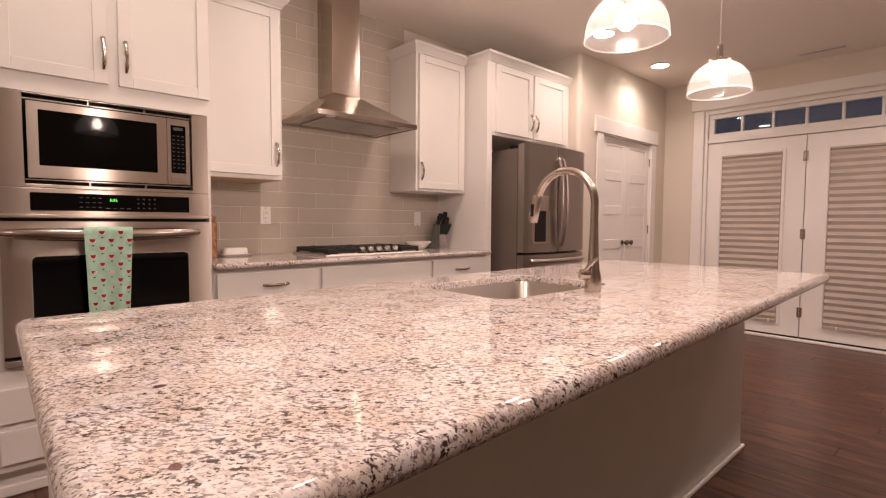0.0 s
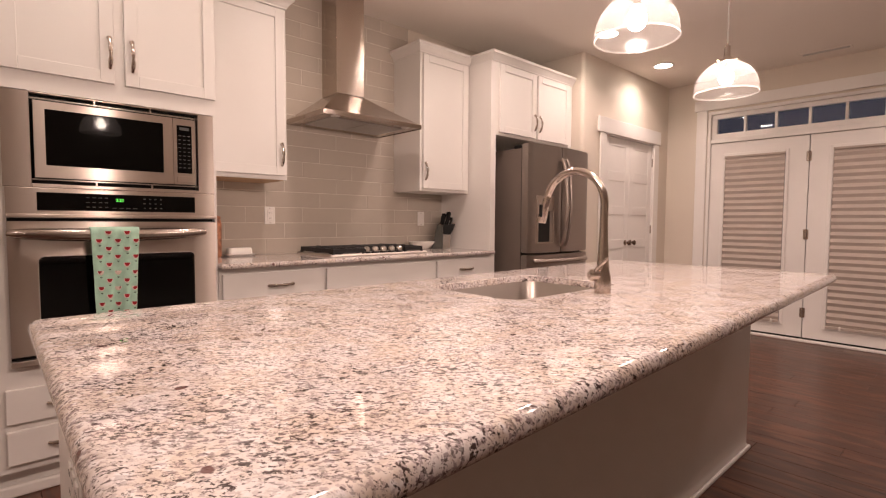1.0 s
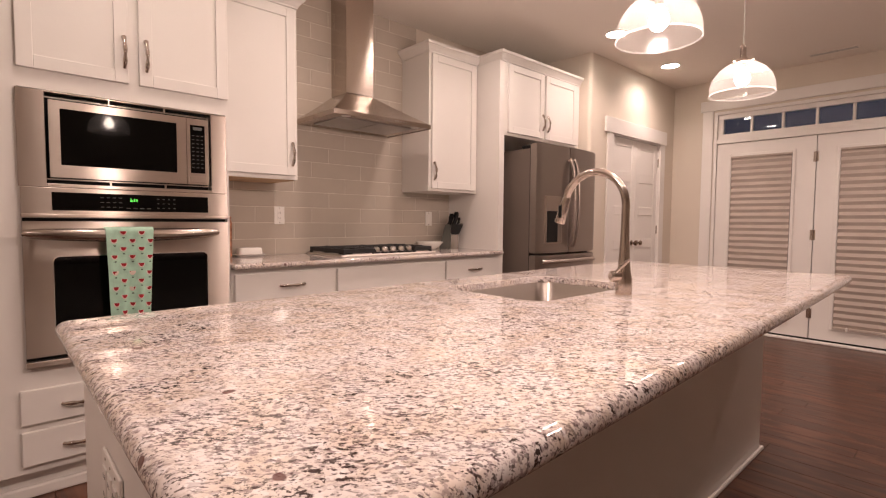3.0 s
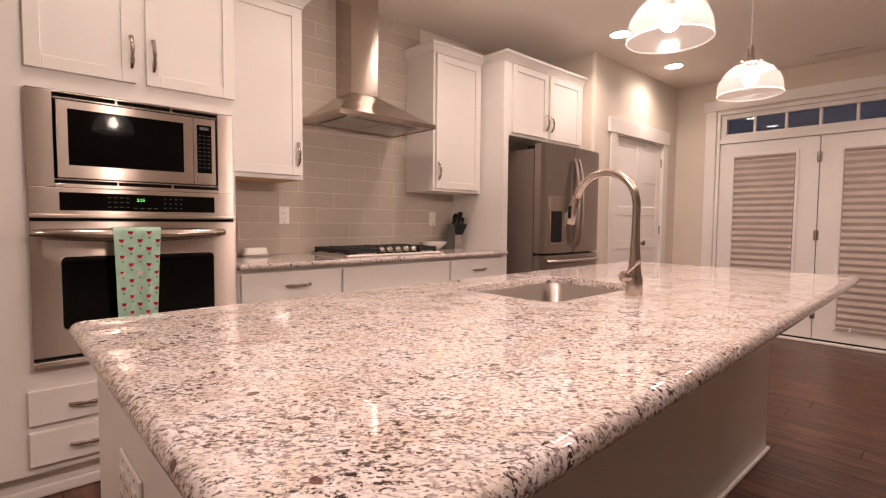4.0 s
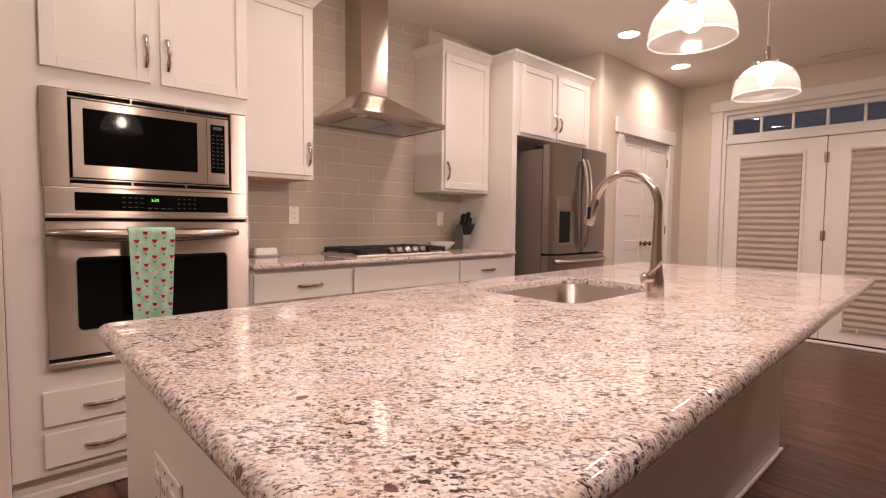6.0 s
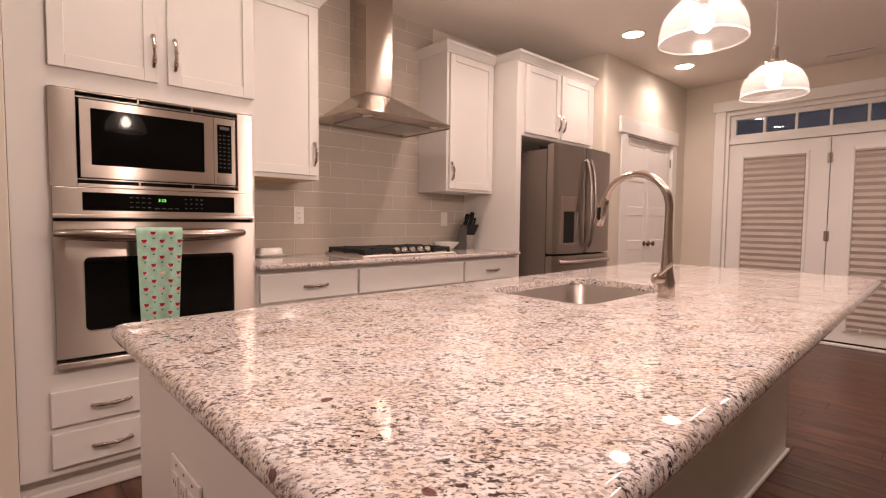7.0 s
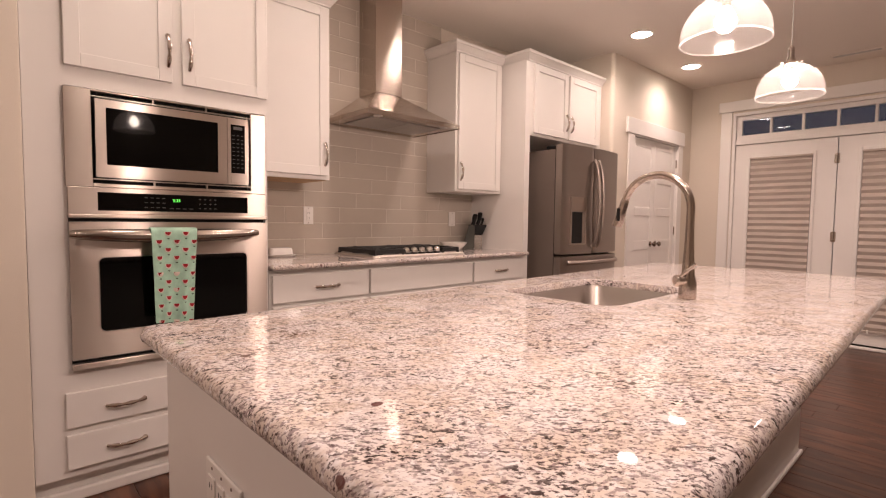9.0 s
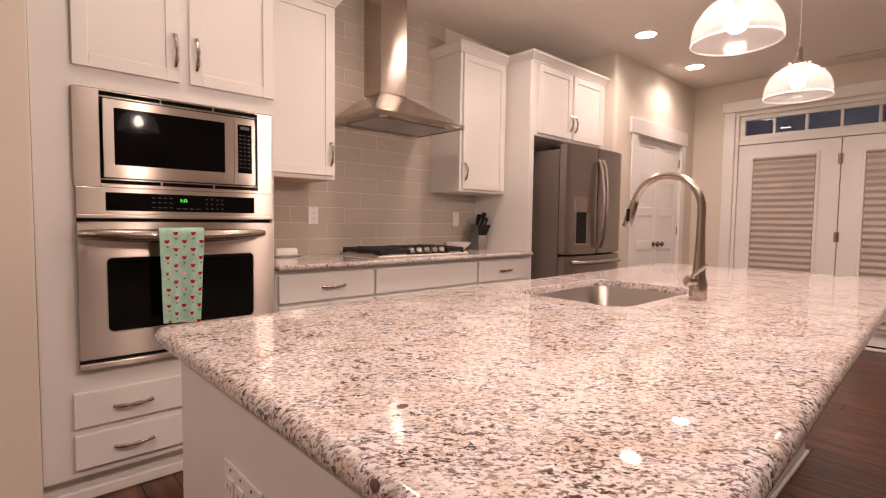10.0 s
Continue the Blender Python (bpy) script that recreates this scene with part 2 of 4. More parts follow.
def part(name, bm, material, parent=None, label="", smooth=False):
    """Links a bmesh, given in world metres, as one mesh under its thing."""
    if parent:
        bmesh.ops.translate(bm, verts=bm.verts, vec=-world_of(parent))
    bmesh.ops.recalc_face_normals(bm, faces=bm.faces)
    me = bpy.data.meshes.new(name)
    bm.to_mesh(me)
    bm.free()
    me.materials.append(material)
    if smooth:
        me.polygons.foreach_set("use_smooth", [True] * len(me.polygons))
        me.set_sharp_from_angle(angle=radians(40))
        for p in me.polygons:   # level faces stay truly flat
            if abs(p.normal.z) > 0.9998:
                p.use_smooth = False
    ob = new(name, me)
    ob.parent = parent
    if label:
        tagged(ob, label)
    return ob


def box(bm, x0, x1, y0, y1, z0, z1, r=0.0, seg=2):
    m = Matrix.LocRotScale(((x0 + x1) / 2, (y0 + y1) / 2, (z0 + z1) / 2), None, (x1 - x0, y1 - y0, z1 - z0))
    vs = bmesh.ops.create_cube(bm, size=1.0, matrix=m)["verts"]
    if r:
        es = list({e for v in vs for e in v.link_edges})
        bmesh.ops.bevel(bm, geom=es, offset=r, segments=seg, profile=0.5, affect="EDGES")
    return bm


def boxes(*rows, r=0.0, seg=2):
    bm = bmesh.new()
    for row in rows:
        box(bm, *row, r=r, seg=seg)
    return bm


def tube(bm, pts, radii, seg=12, flat=1.0, caps=True):
    """A tube along points, with a radius at each."""
    pts = [Vector(p) for p in pts]
    if isinstance(radii, (int, float)):
        radii = [radii] * len(pts)
    rings, side = [], None
    for i, p in enumerate(pts):
        d = (pts[min(i + 1, len(pts) - 1)] - pts[max(i - 1, 0)]).normalized()
        if side is None:
            side = d.orthogonal().normalized()
        side = (side - d * side.dot(d)).normalized()
        up = d.cross(side)
        rings.append([bm.verts.new(p + radii[i] * (math.cos(a) * side + flat * math.sin(a) * up)) for a in (2 * math.pi * k / seg for k in range(seg))])
    for a, b in zip(rings, rings[1:]):
        for k in range(seg):
            bm.faces.new((a[k], a[(k + 1) % seg], b[(k + 1) % seg], b[k]))
    if caps:
        bm.faces.new(rings[0][::-1])
        bm.faces.new(rings[-1])
    return bm


def lathe(bm, profile, x, y, seg=32, close=False):
    """Turns (radius, z) about the upright through x, y."""
    rings = []
    for r, z in profile:
        if r < 1e-5:
            rings.append([bm.verts.new((x, y, z))])
        else:
            rings.append([bm.verts.new((x + r * math.cos(2 * math.pi * k / seg), y + r * math.sin(2 * math.pi * k / seg), z)) for k in range(seg)])
    pairs = list(zip(rings, rings[1:])) + ([(rings[-1], rings[0])] if close else [])
    for a, b in pairs:
        for k in range(seg):
            k2 = (k + 1) % seg
            if len(a) == 1 and len(b) > 1:
                bm.faces.new((a[0], b[k], b[k2]))
            elif len(b) == 1 and len(a) > 1:
                bm.faces.new((a[k], a[k2], b[0]))
            elif len(a) > 1:
                bm.faces.new((a[k], a[k2], b[k2], b[k]))
    return bm


def rounded(x0, x1, y0, y1, r, n=8):
    r = max(r, 1e-4)
    out = []
    for cx, cy, a0 in ((x1 - r, y1 - r, 0), (x0 + r, y1 - r, 90), (x0 + r, y0 + r, 180), (x1 - r, y0 + r, 270)):
        for k in range(n + 1):
            a = radians(a0 + 90 * k / n)
            out.append((cx + r * math.cos(a), cy + r * math.sin(a)))
    return out


def ring(bm, pts, z):
    return [bm.verts.new((x, y, z)) for x, y in pts]


def skin(bm, a, b):
    n = len(a)
    for k in range(n):
        bm.faces.new((a[k], a[(k + 1) % n], b[(k + 1) % n], b[k]))


def loop_edges(bm, r):
    return [bm.edges.get((r[k], r[(k + 1) % len(r)])) or bm.edges.new((r[k], r[(k + 1) % len(r)])) for k in range(len(r))]


def slab(x0, x1, y0, y1, z0, z1, corner, nose, hole=None, skew=0.0):
    """A stone top with a rounded edge and, where asked, a cut-out; skew: how far its long edges run off the square, per metre."""
    bm = bmesh.new()
    rings, th, n = [], z1 - z0, 10
    for k in range(n + 1):
        a = math.pi * k / n
        d, z = nose * (1 - math.sin(a)), z1 - th / 2 + th / 2 * math.cos(a)
        rings.append(ring(bm, [(x, y + skew * (x - x0)) for x, y in rounded(x0 + d, x1 - d, y0 + d, y1 - d, corner - d * 0.8)], z))
    for a, b in zip(rings, rings[1:]):
        skin(bm, a, b)
    top, low = loop_edges(bm, rings[0]), loop_edges(bm, rings[-1])
    if hole:
        hx0, hx1, hy0, hy1, hr = hole
        rr = [ring(bm, rounded(hx0 - d, hx1 + d, hy0 - d, hy1 + d, hr + d), z) for d, z in ((0.004, z1), (0.001, z1 - 0.001), (0.0, z1 - 0.005), (0.0, z1 - 0.026), (0.035, z1 - 0.026), (0.035, z0))]
        for a, b in zip(rr, rr[1:]):
            skin(bm, a, b)
        top += loop_edges(bm, rr[0])
        low += loop_edges(bm, rr[-1])
    bmesh.ops.triangle_fill(bm, use_beauty=True, use_dissolve=False, edges=top)
    bmesh.ops.triangle_fill(bm, use_beauty=True, use_dissolve=False, edges=low)
    return bm


def shaker(x0, x1, z0, z1, yf, rail=0.052, rec=0.009, th=0.02):
    """A frame-and-panel door whose face is at yf and looks to -y."""
    bm = bmesh.new()
    box(bm, x0 + rail - 0.004, x1 - rail + 0.004, yf + rec, yf + th - 0.002, z0 + rail - 0.004, z1 - rail + 0.004)
    for a in ((x0, x0 + rail, z0, z1), (x1 - rail, x1, z0, z1), (x0 + rail, x1 - rail, z0, z0 + rail), (x0 + rail, x1 - rail, z1 - rail, z1)):
        box(bm, a[0], a[1], yf, yf + th, a[2], a[3], 0.0016, 1)
    return bm


def pull(x, y, z, upright, length=0.128):
    """An arched cabinet pull with a beaded bow, standing off a face at y."""
    bm = bmesh.new()
    pts, radii = [], []
    for k in range(17):
        u = k / 16
        s = (u - 0.5) * length
        out = 0.026 * math.sin(math.pi * u) ** 0.7
        pts.append((x, y - out, z + s) if upright else (x + s, y - out, z))
        radii.append(0.0054 + 0.0040 * abs(math.sin(2.5 * math.pi * u)) + (0.002 if u in (0, 1) else 0))
    tube(bm, pts, radii, 10)
    return bm


def crown(parent, x0, x1, y0, y1, z, left=True, right=True, h=0.085, out=0.05):
    """A stepped and coved cornice round the top of a cabinet, which stands against a wall at y1."""
    prof = [(0.0, 0.0), (0.006, 0.0), (0.008, 0.012), (0.016, 0.022), (0.028, 0.040), (0.040, 0.054), (0.043, 0.058), (0.050, 0.060), (0.050, 0.085), (0.0, 0.085)]
    bm = bmesh.new()
    rings = []
    for d, dz in prof:
        d, dz = d * out / 0.05, dz * h / 0.085
        lx, rx = (x0 - d if left else x0), (x1 + d if right else x1)
        rings.append([bm.verts.new(p) for p in ((lx, y1, z + dz), (lx, y0 - d, z + dz), (rx, y0 - d, z + dz), (rx, y1, z + dz))])
    for a, b in zip(rings, rings[1:]):
        for k in range(3):
            bm.faces.new((a[k], a[k + 1], b[k + 1], b[k]))
    bm.faces.new(rings[-1])
    return part("crown", bm, CAB, parent)


# ---- setting ----
def structure(name, bm, mat, label, cat):
    return tagged(part(name, bm, mat), label, cat, kind="structure")


Y_COOK, Y_PANTRY, X_RETURN, X_FRENCH = 3.20, 2.517, 3.975, 5.757
X_LEFT, Y_BACK = -3.2, -3.6
floor = structure("floor", boxes((X_LEFT - 0.2, X_FRENCH + 0.3, Y_BACK - 0.2, 3.4, -0.12, -0.012)), GAP, "dark brown hardwood plank floor", "floor")
structure("ceiling", boxes((X_LEFT - 0.2, X_FRENCH + 0.2, Y_BACK - 0.2, 3.4, CEIL, CEIL + 0.12)), CEILING, "smooth off-white painted ceiling", "ceiling")
wall_cook = structure("wall_cook", boxes((-0.095, X_RETURN, Y_COOK, Y_COOK + 0.15, 0, CEIL)), WALL, "greige painted wall behind the kitchen cabinets", "wall")
structure("wall_left_of_oven", boxes((X_LEFT, -0.098, 2.606, Y_COOK + 0.15, 0, CEIL), r=0.004), WALL, "greige painted wall beside the oven cabinet", "wall")
# two walls out of view, added to close the room and bounce its light
structure("unseen_wall_west", boxes((X_LEFT - 0.15, X_LEFT, Y_BACK, 3.3, 0, CEIL)), WALL, "unseen greige end wall, added to close the room", "wall")
structure("unseen_wall_south", boxes((X_LEFT, X_FRENCH, Y_BACK - 0.15, Y_BACK, 0, CEIL)), WALL, "unseen greige wall across the room, added for bounce light", "wall")

# pantry block with its door opening
PX0, PX1, PZ = 4.385, 5.395, 1.99
bm = boxes((X_RETURN, PX0 - 0.015, Y_PANTRY, Y_PANTRY + 0.12, 0, CEIL))
edge = [e for e in bm.edges if all(abs(v.co.x - X_RETURN) < 1e-4 and abs(v.co.y - Y_PANTRY) < 1e-4 for v in e.verts)]
bmesh.ops.bevel(bm, geom=edge, offset=0.035, segments=8, profile=0.5, affect="EDGES")   # rounded drywall corner
structure("wall_corner", bm, WALL, "greige painted wall with a rounded outer corner", "wall")
structure("wall_pantry", boxes((PX1 + 0.015, X_FRENCH, Y_PANTRY, Y_PANTRY + 0.12, 0, CEIL),
                               (PX0 - 0.015, PX1 + 0.015, Y_PANTRY, Y_PANTRY + 0.12, PZ + 0.015, CEIL)), WALL, "greige painted pantry wall with a door opening", "wall")
structure("wall_return", boxes((X_RETURN, X_RETURN + 0.12, Y_PANTRY + 0.1205, 3.35, 0, CEIL)), WALL, "greige painted side wall of the pantry", "wall")
structure("wall_pantry_back", boxes((X_RETURN + 0.12, X_FRENCH, 3.2, 3.35, 0, CEIL)), WALL, "greige painted back wall of the pantry", "wall")
# french wall with one opening for doors and transom
FY0, FY1, FZ = 0.235, 2.085, 2.335
structure("wall_french", boxes((X_FRENCH, X_FRENCH + 0.15, FY1, 3.35, 0, CEIL), (X_FRENCH, X_FRENCH + 0.15, Y_BACK, FY0, 0, CEIL),
                               (X_FRENCH, X_FRENCH + 0.15, FY0, FY1, FZ, CEIL)), WALL, "greige painted wall round the patio doors", "wall")


def baseboard(rows, label="white painted baseboard"):
    for x0, x1, y0, y1, along in rows:
        bm = bmesh.new()
        box(bm, x0, x1, y0, y1, 0, 0.125, 0.003, 1)
        structure("baseboard", bm, TRIM, label, "baseboard")


baseboard([(X_RETURN, PX0 - 0.14, Y_PANTRY - 0.015, Y_PANTRY - 0.002, 0), (PX1 + 0.14, X_FRENCH - 0.02, Y_PANTRY - 0.015, Y_PANTRY - 0.002, 0),
           (X_FRENCH - 0.015, X_FRENCH - 0.002, FY1 + 0.115, Y_PANTRY - 0.017, 0), (X_FRENCH - 0.015, X_FRENCH - 0.002, Y_BACK, FY0 - 0.115, 0)])

# ---- pantry doors ----
trim = thing("door_trim", (4.89, Y_PANTRY, 0), "white craftsman door casing with a tall flat head", "door trim", kind="structure")
part("casing", boxes((PX0 - 0.115, PX0 - 0.005, Y_PANTRY - 0.018, Y_PANTRY - 0.001, 0, PZ + 0.01), r=0.002, seg=1), TRIM, trim)
part("casing", boxes((PX1 + 0.005, PX1 + 0.115, Y_PANTRY - 0.018, Y_PANTRY - 0.001, 0, PZ + 0.01), r=0.002, seg=1), TRIM, trim)
part("head", boxes((PX0 - 0.16, PX1 + 0.135, Y_PANTRY - 0.026, Y_PANTRY - 0.001, PZ + 0.0105, PZ + 0.155), r=0.003, seg=1), TRIM, trim)
part("jamb", boxes((PX0 - 0.014, PX0, Y_PANTRY, Y_PANTRY + 0.11, 0, PZ), (PX1, PX1 + 0.014, Y_PANTRY, Y_PANTRY + 0.11, 0, PZ), (PX0 - 0.014, PX1 + 0.014, Y_PANTRY, Y_PANTRY + 0.11, PZ, PZ + 0.014)), TRIM, trim)


def panel_door(name, x0, x1, knob_x, hinge_x):
    yf, th = Y_PANTRY + 0.012, 0.035
    d = thing(name, ((x0 + x1) / 2, yf, 0), "closed white five-panel pantry door", "door", "pantry doors", "structure")
    st, z0, z1 = 0.085, 0.012, PZ - 0.004
    tops = [1.905, 1.56, 1.222, 0.878, 0.535]
    bm = bmesh.new()
    box(bm, x0 + st - 0.01, x1 - st + 0.01, yf + 0.0045, yf + th - 0.004, z0 + 0.05, z1 - 0.05)
    box(bm, x0, x0 + st, yf, yf + th, z0, z1, 0.003, 1)
    box(bm, x1 - st, x1, yf, yf + th, z0, z1, 0.003, 1)
    edges = [z1] + [q for t in tops for q in (t, t - 0.25)] + [z0]
    for hi, lo in zip(edges[0::2], edges[1::2]):
        box(bm, x0 + st, x1 - st, yf, yf + th, lo, hi, 0.003, 1)
    part("panel", bm, TRIM, d)
    k = bmesh.new()
    tube(k, [(knob_x, yf + 0.002, 0.935), (knob_x, yf - 0.006, 0.935), (knob_x, yf - 0.008, 0.935), (knob_x, yf - 0.03, 0.935), (knob_x, yf - 0.036, 0.935), (knob_x, yf - 0.048, 0.935), (knob_x, yf - 0.058, 0.935), (knob_x, yf - 0.062, 0.935)],
         [0.028, 0.028, 0.011, 0.011, 0.022, 0.027, 0.02, 0.006], 16)
    part("door_knob", k, BRONZE, d, "dark metal door knob", True)
    for z in (1.80, 1.07, 0.25):
        h = bmesh.new()
        tube(h, [(hinge_x, yf - 0.006, z - 0.045), (hinge_x, yf - 0.006, z + 0.045)], 0.006, 8)
        part("hinge", h, BRONZE, d)


panel_door("door_1", PX0 + 0.003, 4.8885, 4.835, PX0)
panel_door("door_2", 4.8915, PX1 - 0.003, 4.945, PX1)

# ---- patio doors and transom ----
fc = thing("patio_door_trim", (X_FRENCH, 1.16, 0), "white casing and frame round the patio doors", "door trim", kind="structure")
XF = X_FRENCH
part("casing", boxes((XF - 0.02, XF - 0.001, FY1 + 0.006, FY1 + 0.112, 0, 2.352), r=0.002, seg=1), TRIM, fc)
part("casing", boxes((XF - 0.02, XF - 0.001, FY0 - 0.112, FY0 - 0.006, 0, 2.352), r=0.002, seg=1), TRIM, fc)
part("head", boxes((XF - 0.03, XF - 0.001, FY0 - 0.14, FY1 + 0.135, 2.3525, 2.462), r=0.003, seg=1), TRIM, fc)
part("jamb", boxes((XF - 0.001, XF + 0.14, FY1 - 0.03, FY1 - 0.001, 0, FZ - 0.001), (XF - 0.001, XF + 0.14, FY0 + 0.001, FY0 + 0.03, 0, FZ - 0.001), (XF - 0.001, XF + 0.14, FY0 + 0.03, FY1 - 0.03, FZ - 0.03, FZ - 0.001)), TRIM, fc)
part("mullion", boxes((XF + 0.004, XF + 0.13, FY0 + 0.03, FY1 - 0.03, 1.997, 2.045), r=0.003, seg=1), TRIM, fc)
part("threshold", boxes((XF - 0.035, XF + 0.15, FY0 + 0.03, FY1 - 0.03, 0.0, 0.022), r=0.006), TRIM, fc, "pale threshold strip")
tw = thing("window_1", (XF + 0.04, 1.16, 2.045), "row of small dark transom panes in a white frame", "window", kind="structure")
TZ0, TZ1 = 2.098, 2.257
part("window_frame", boxes((XF + 0.03, XF + 0.09, FY0 + 0.03, FY1 - 0.03, 2.0455, TZ0), (XF + 0.03, XF + 0.09, FY0 + 0.03, FY1 - 0.03, TZ1, FZ - 0.0305),
                           (XF + 0.03, XF + 0.09, FY0 + 0.03, FY0 + 0.09, TZ0, TZ1), (XF + 0.03, XF + 0.09, 2.003, FY1 - 0.03, TZ0, TZ1), r=0.003, seg=1), TRIM, tw)
edge = 2.003
for i in range(6):
    lo = edge - 0.252
    bm = boxes((XF + 0.055, XF + 0.061, lo, edge, TZ0, TZ1))
    bmesh.ops.rotate(bm, cent=(XF + 0.058, (lo + edge) / 2, 2.17), matrix=Matrix.Rotation(radians(2.1 if i else 2.7), 3, "Z"), verts=bm.verts)   # set a little askew
    bmesh.ops.rotate(bm, cent=(XF + 0.058, (lo + edge) / 2, 2.17), matrix=Matrix.Rotation(radians(0 if i else 0.6), 3, "Y"), verts=bm.verts)
    pane = part("pane", bm, GLASS, tw)
    pane.visible_shadow = False
    if i < 5:
        part("glazing_bar", boxes((XF + 0.034, XF + 0.085, lo - 0.024, lo, TZ0, TZ1), r=0.003, seg=1), TRIM, tw)
    edge = lo - 0.024


def patio_door(name, y0, y1, gy0, gy1, hinges):
    xf, th, z0, z1 = XF + 0.022, 0.045, 0.024, 1.992
    gz0, gz1 = 0.17, 1.85
    d = thing(name, (xf, (y0 + y1) / 2, 0), "closed white patio door with a covered full glass light", "door", "patio doors", "structure")
    part("panel", boxes((xf, xf + th, y0, gy0, z0, z1), (xf, xf + th, gy1, y1, z0, z1), (xf, xf + th, gy0, gy1, z0, gz0), (xf, xf + th, gy0, gy1, gz1, z1)), TRIM, d)
    b = 0.028
    part("glazing_bead", boxes((xf - 0.012, xf + 0.002, gy0 - b, gy0, gz0 - b, gz1 + b), (xf - 0.012, xf + 0.002, gy1, gy1 + b, gz0 - b, gz1 + b),
                               (xf - 0.012, xf + 0.002, gy0, gy1, gz1, gz1 + b), (xf - 0.012, xf + 0.002, gy0, gy1, gz0 - b, gz0), r=0.004, seg=2), TRIM, d)
    p = part("pane", boxes((xf + 0.02, xf + 0.026, gy0, gy1, gz0, gz1)), GLASS, d)
    p.visible_shadow = False
    part("door_sweep", boxes((xf - 0.004, xf + th, y0, y1, z0 - 0.0015, z0 + 0.014)), BLACK, d, "dark rubber sweep")
    if hinges:
        for z in (1.79, 1.04, 0.28):
            h = bmesh.new()
            tube(h, [(xf - 0.008, y0 - 0.002, z - 0.05), (xf - 0.008, y0 - 0.002, z + 0.05)], 0.008, 8)
            box(h, xf - 0.003, xf + 0.001, y0 - 0.022, y0 + 0.02, z - 0.047, z + 0.047)
            part("hinge", h, NICKEL, d)
    return gy0, gy1, gz0, gz1, xf


def pleated_shade(y0, y1, z0, z1, xf):
    """An accordion shade: one folded sheet between two rails."""
    s = thing("pleated_shade", (xf, (y0 + y1) / 2, z0), "beige pleated fabric shade, fully lowered over the door glass", "shade", "door shades")
    n = 26
    bm = bmesh.new()
    front, back = xf - 0.016, xf - 0.004
    h = (z1 - 0.02 - z0 - 0.022) / n
    prev = None
    for k in range(2 * n + 1):   # valley, ridge, valley ... with softly rounded ridges
        z = z0 + 0.022 + k * h / 2
        for x, zz in ([(back, z)] if k % 2 == 0 else [(front + 0.002, z - h * 0.07), (front, z), (front + 0.002, z + h * 0.07)]):
            row = [bm.verts.new((x, y0 + 0.003, zz)), bm.verts.new((x, y1 - 0.003, zz))]
            if prev:
                bm.faces.new((prev[0], prev[1], row[1], row[0]))
            prev = row
    part("pleats", bm, SHADE, s)
    part("rail", boxes((xf - 0.026, xf - 0.001, y0, y1, z0, z0 + 0.022), r=0.003), SHADE, s)
    part("rail", boxes((xf - 0.026, xf - 0.001, y0, y1, z1 - 0.02, z1), r=0.003), SHADE, s)
    for y in (y0 + 0.06, y1 - 0.11):
        part("clip", boxes((xf - 0.034, xf - 0.0262, y - 0.008, y + 0.008, z0 - 0.018, z0 + 0.03), r=0.003), WHITE_PLASTIC, s, "small white hold-down clip")


g = patio_door("door_3", 1.178, 2.052, 1.366, 1.91, True)
pleated_shade(g[0], g[1], g[2] - 0.012, g[3], g[4])
g = patio_door("door_4", 0.268, 1.170, 0.44, 0.99, False)
pleated_shade(g[0], g[1], g[2] - 0.012, g[3], g[4])

# ---- oven tower ----
YT = 2.62


def tower():
    t = thing("oven_cabinet", (0.36, 3.2, 0), "tall white cabinet that houses the wall oven and microwave", "cabinet")
    x0, x1, y1 = -0.096, 0.822, Y_COOK - 0.002
    part("side", boxes((x0, x0 + 0.125, YT, y1, 0.118, 2.39)), CAB, t)
    part("side", boxes((x1 - 0.012, x1, YT, y1, 0.118, 2.39)), CAB, t)
    part("upper_body", boxes((x0 + 0.125, x1 - 0.012, YT, y1, 1.655, 2.39)), CAB, t)
    part("lower_body", boxes((x0 + 0.125, x1 - 0.012, YT, y1, 0.118, 0.548)), CAB, t)
    part("back", boxes((x0 + 0.125, x1 - 0.012, YT + 0.5, y1, 0.5485, 1.6545)), CAB, t)
    part("toe_kick", boxes((x0, x1, YT + 0.055, y1, 0.0, 0.1179)), CAB, t)
    part("shoe_moulding", boxes((x0, x1, YT + 0.030, YT + 0.0549, 0.0, 0.05), r=0.008), CAB, t)
    for a, b, hx in ((0.029, 0.402, 0.386), (0.442, 0.818, 0.470)):
        d = part("door", shaker(a, b, 1.729, 2.372, YT - 0.0205), CAB, t)
        part("handle", pull(hx, YT - 0.0205, 1.857, True), PULL, d, "polished arched pull", True)
    for z0, z1 in ((0.319, 0.459), (0.152, 0.290)):
        d = part("drawer", boxes((0.003, 0.80, YT - 0.020, YT - 0.0005, z0, z1), r=0.003, seg=2), CAB, t)
        part("handle", pull(0.202, YT - 0.020, (z0 + z1) / 2 - 0.006, False, 0.135), PULL, d, "polished arched pull", True)
    crown(t, x0, x1, YT - 0.002, y1, 2.39, left=False, right=True)


tower()


def legend(parent, name, rows, y):
    bm = bmesh.new()
    for x, z, w, h in rows:
        box(bm, x - w / 2, x + w / 2, y - 0.0006, y + 0.0002, z - h / 2, z + h / 2)
    return tagged(part(name, bm, PRINT_GREY, parent), kind="stuff")


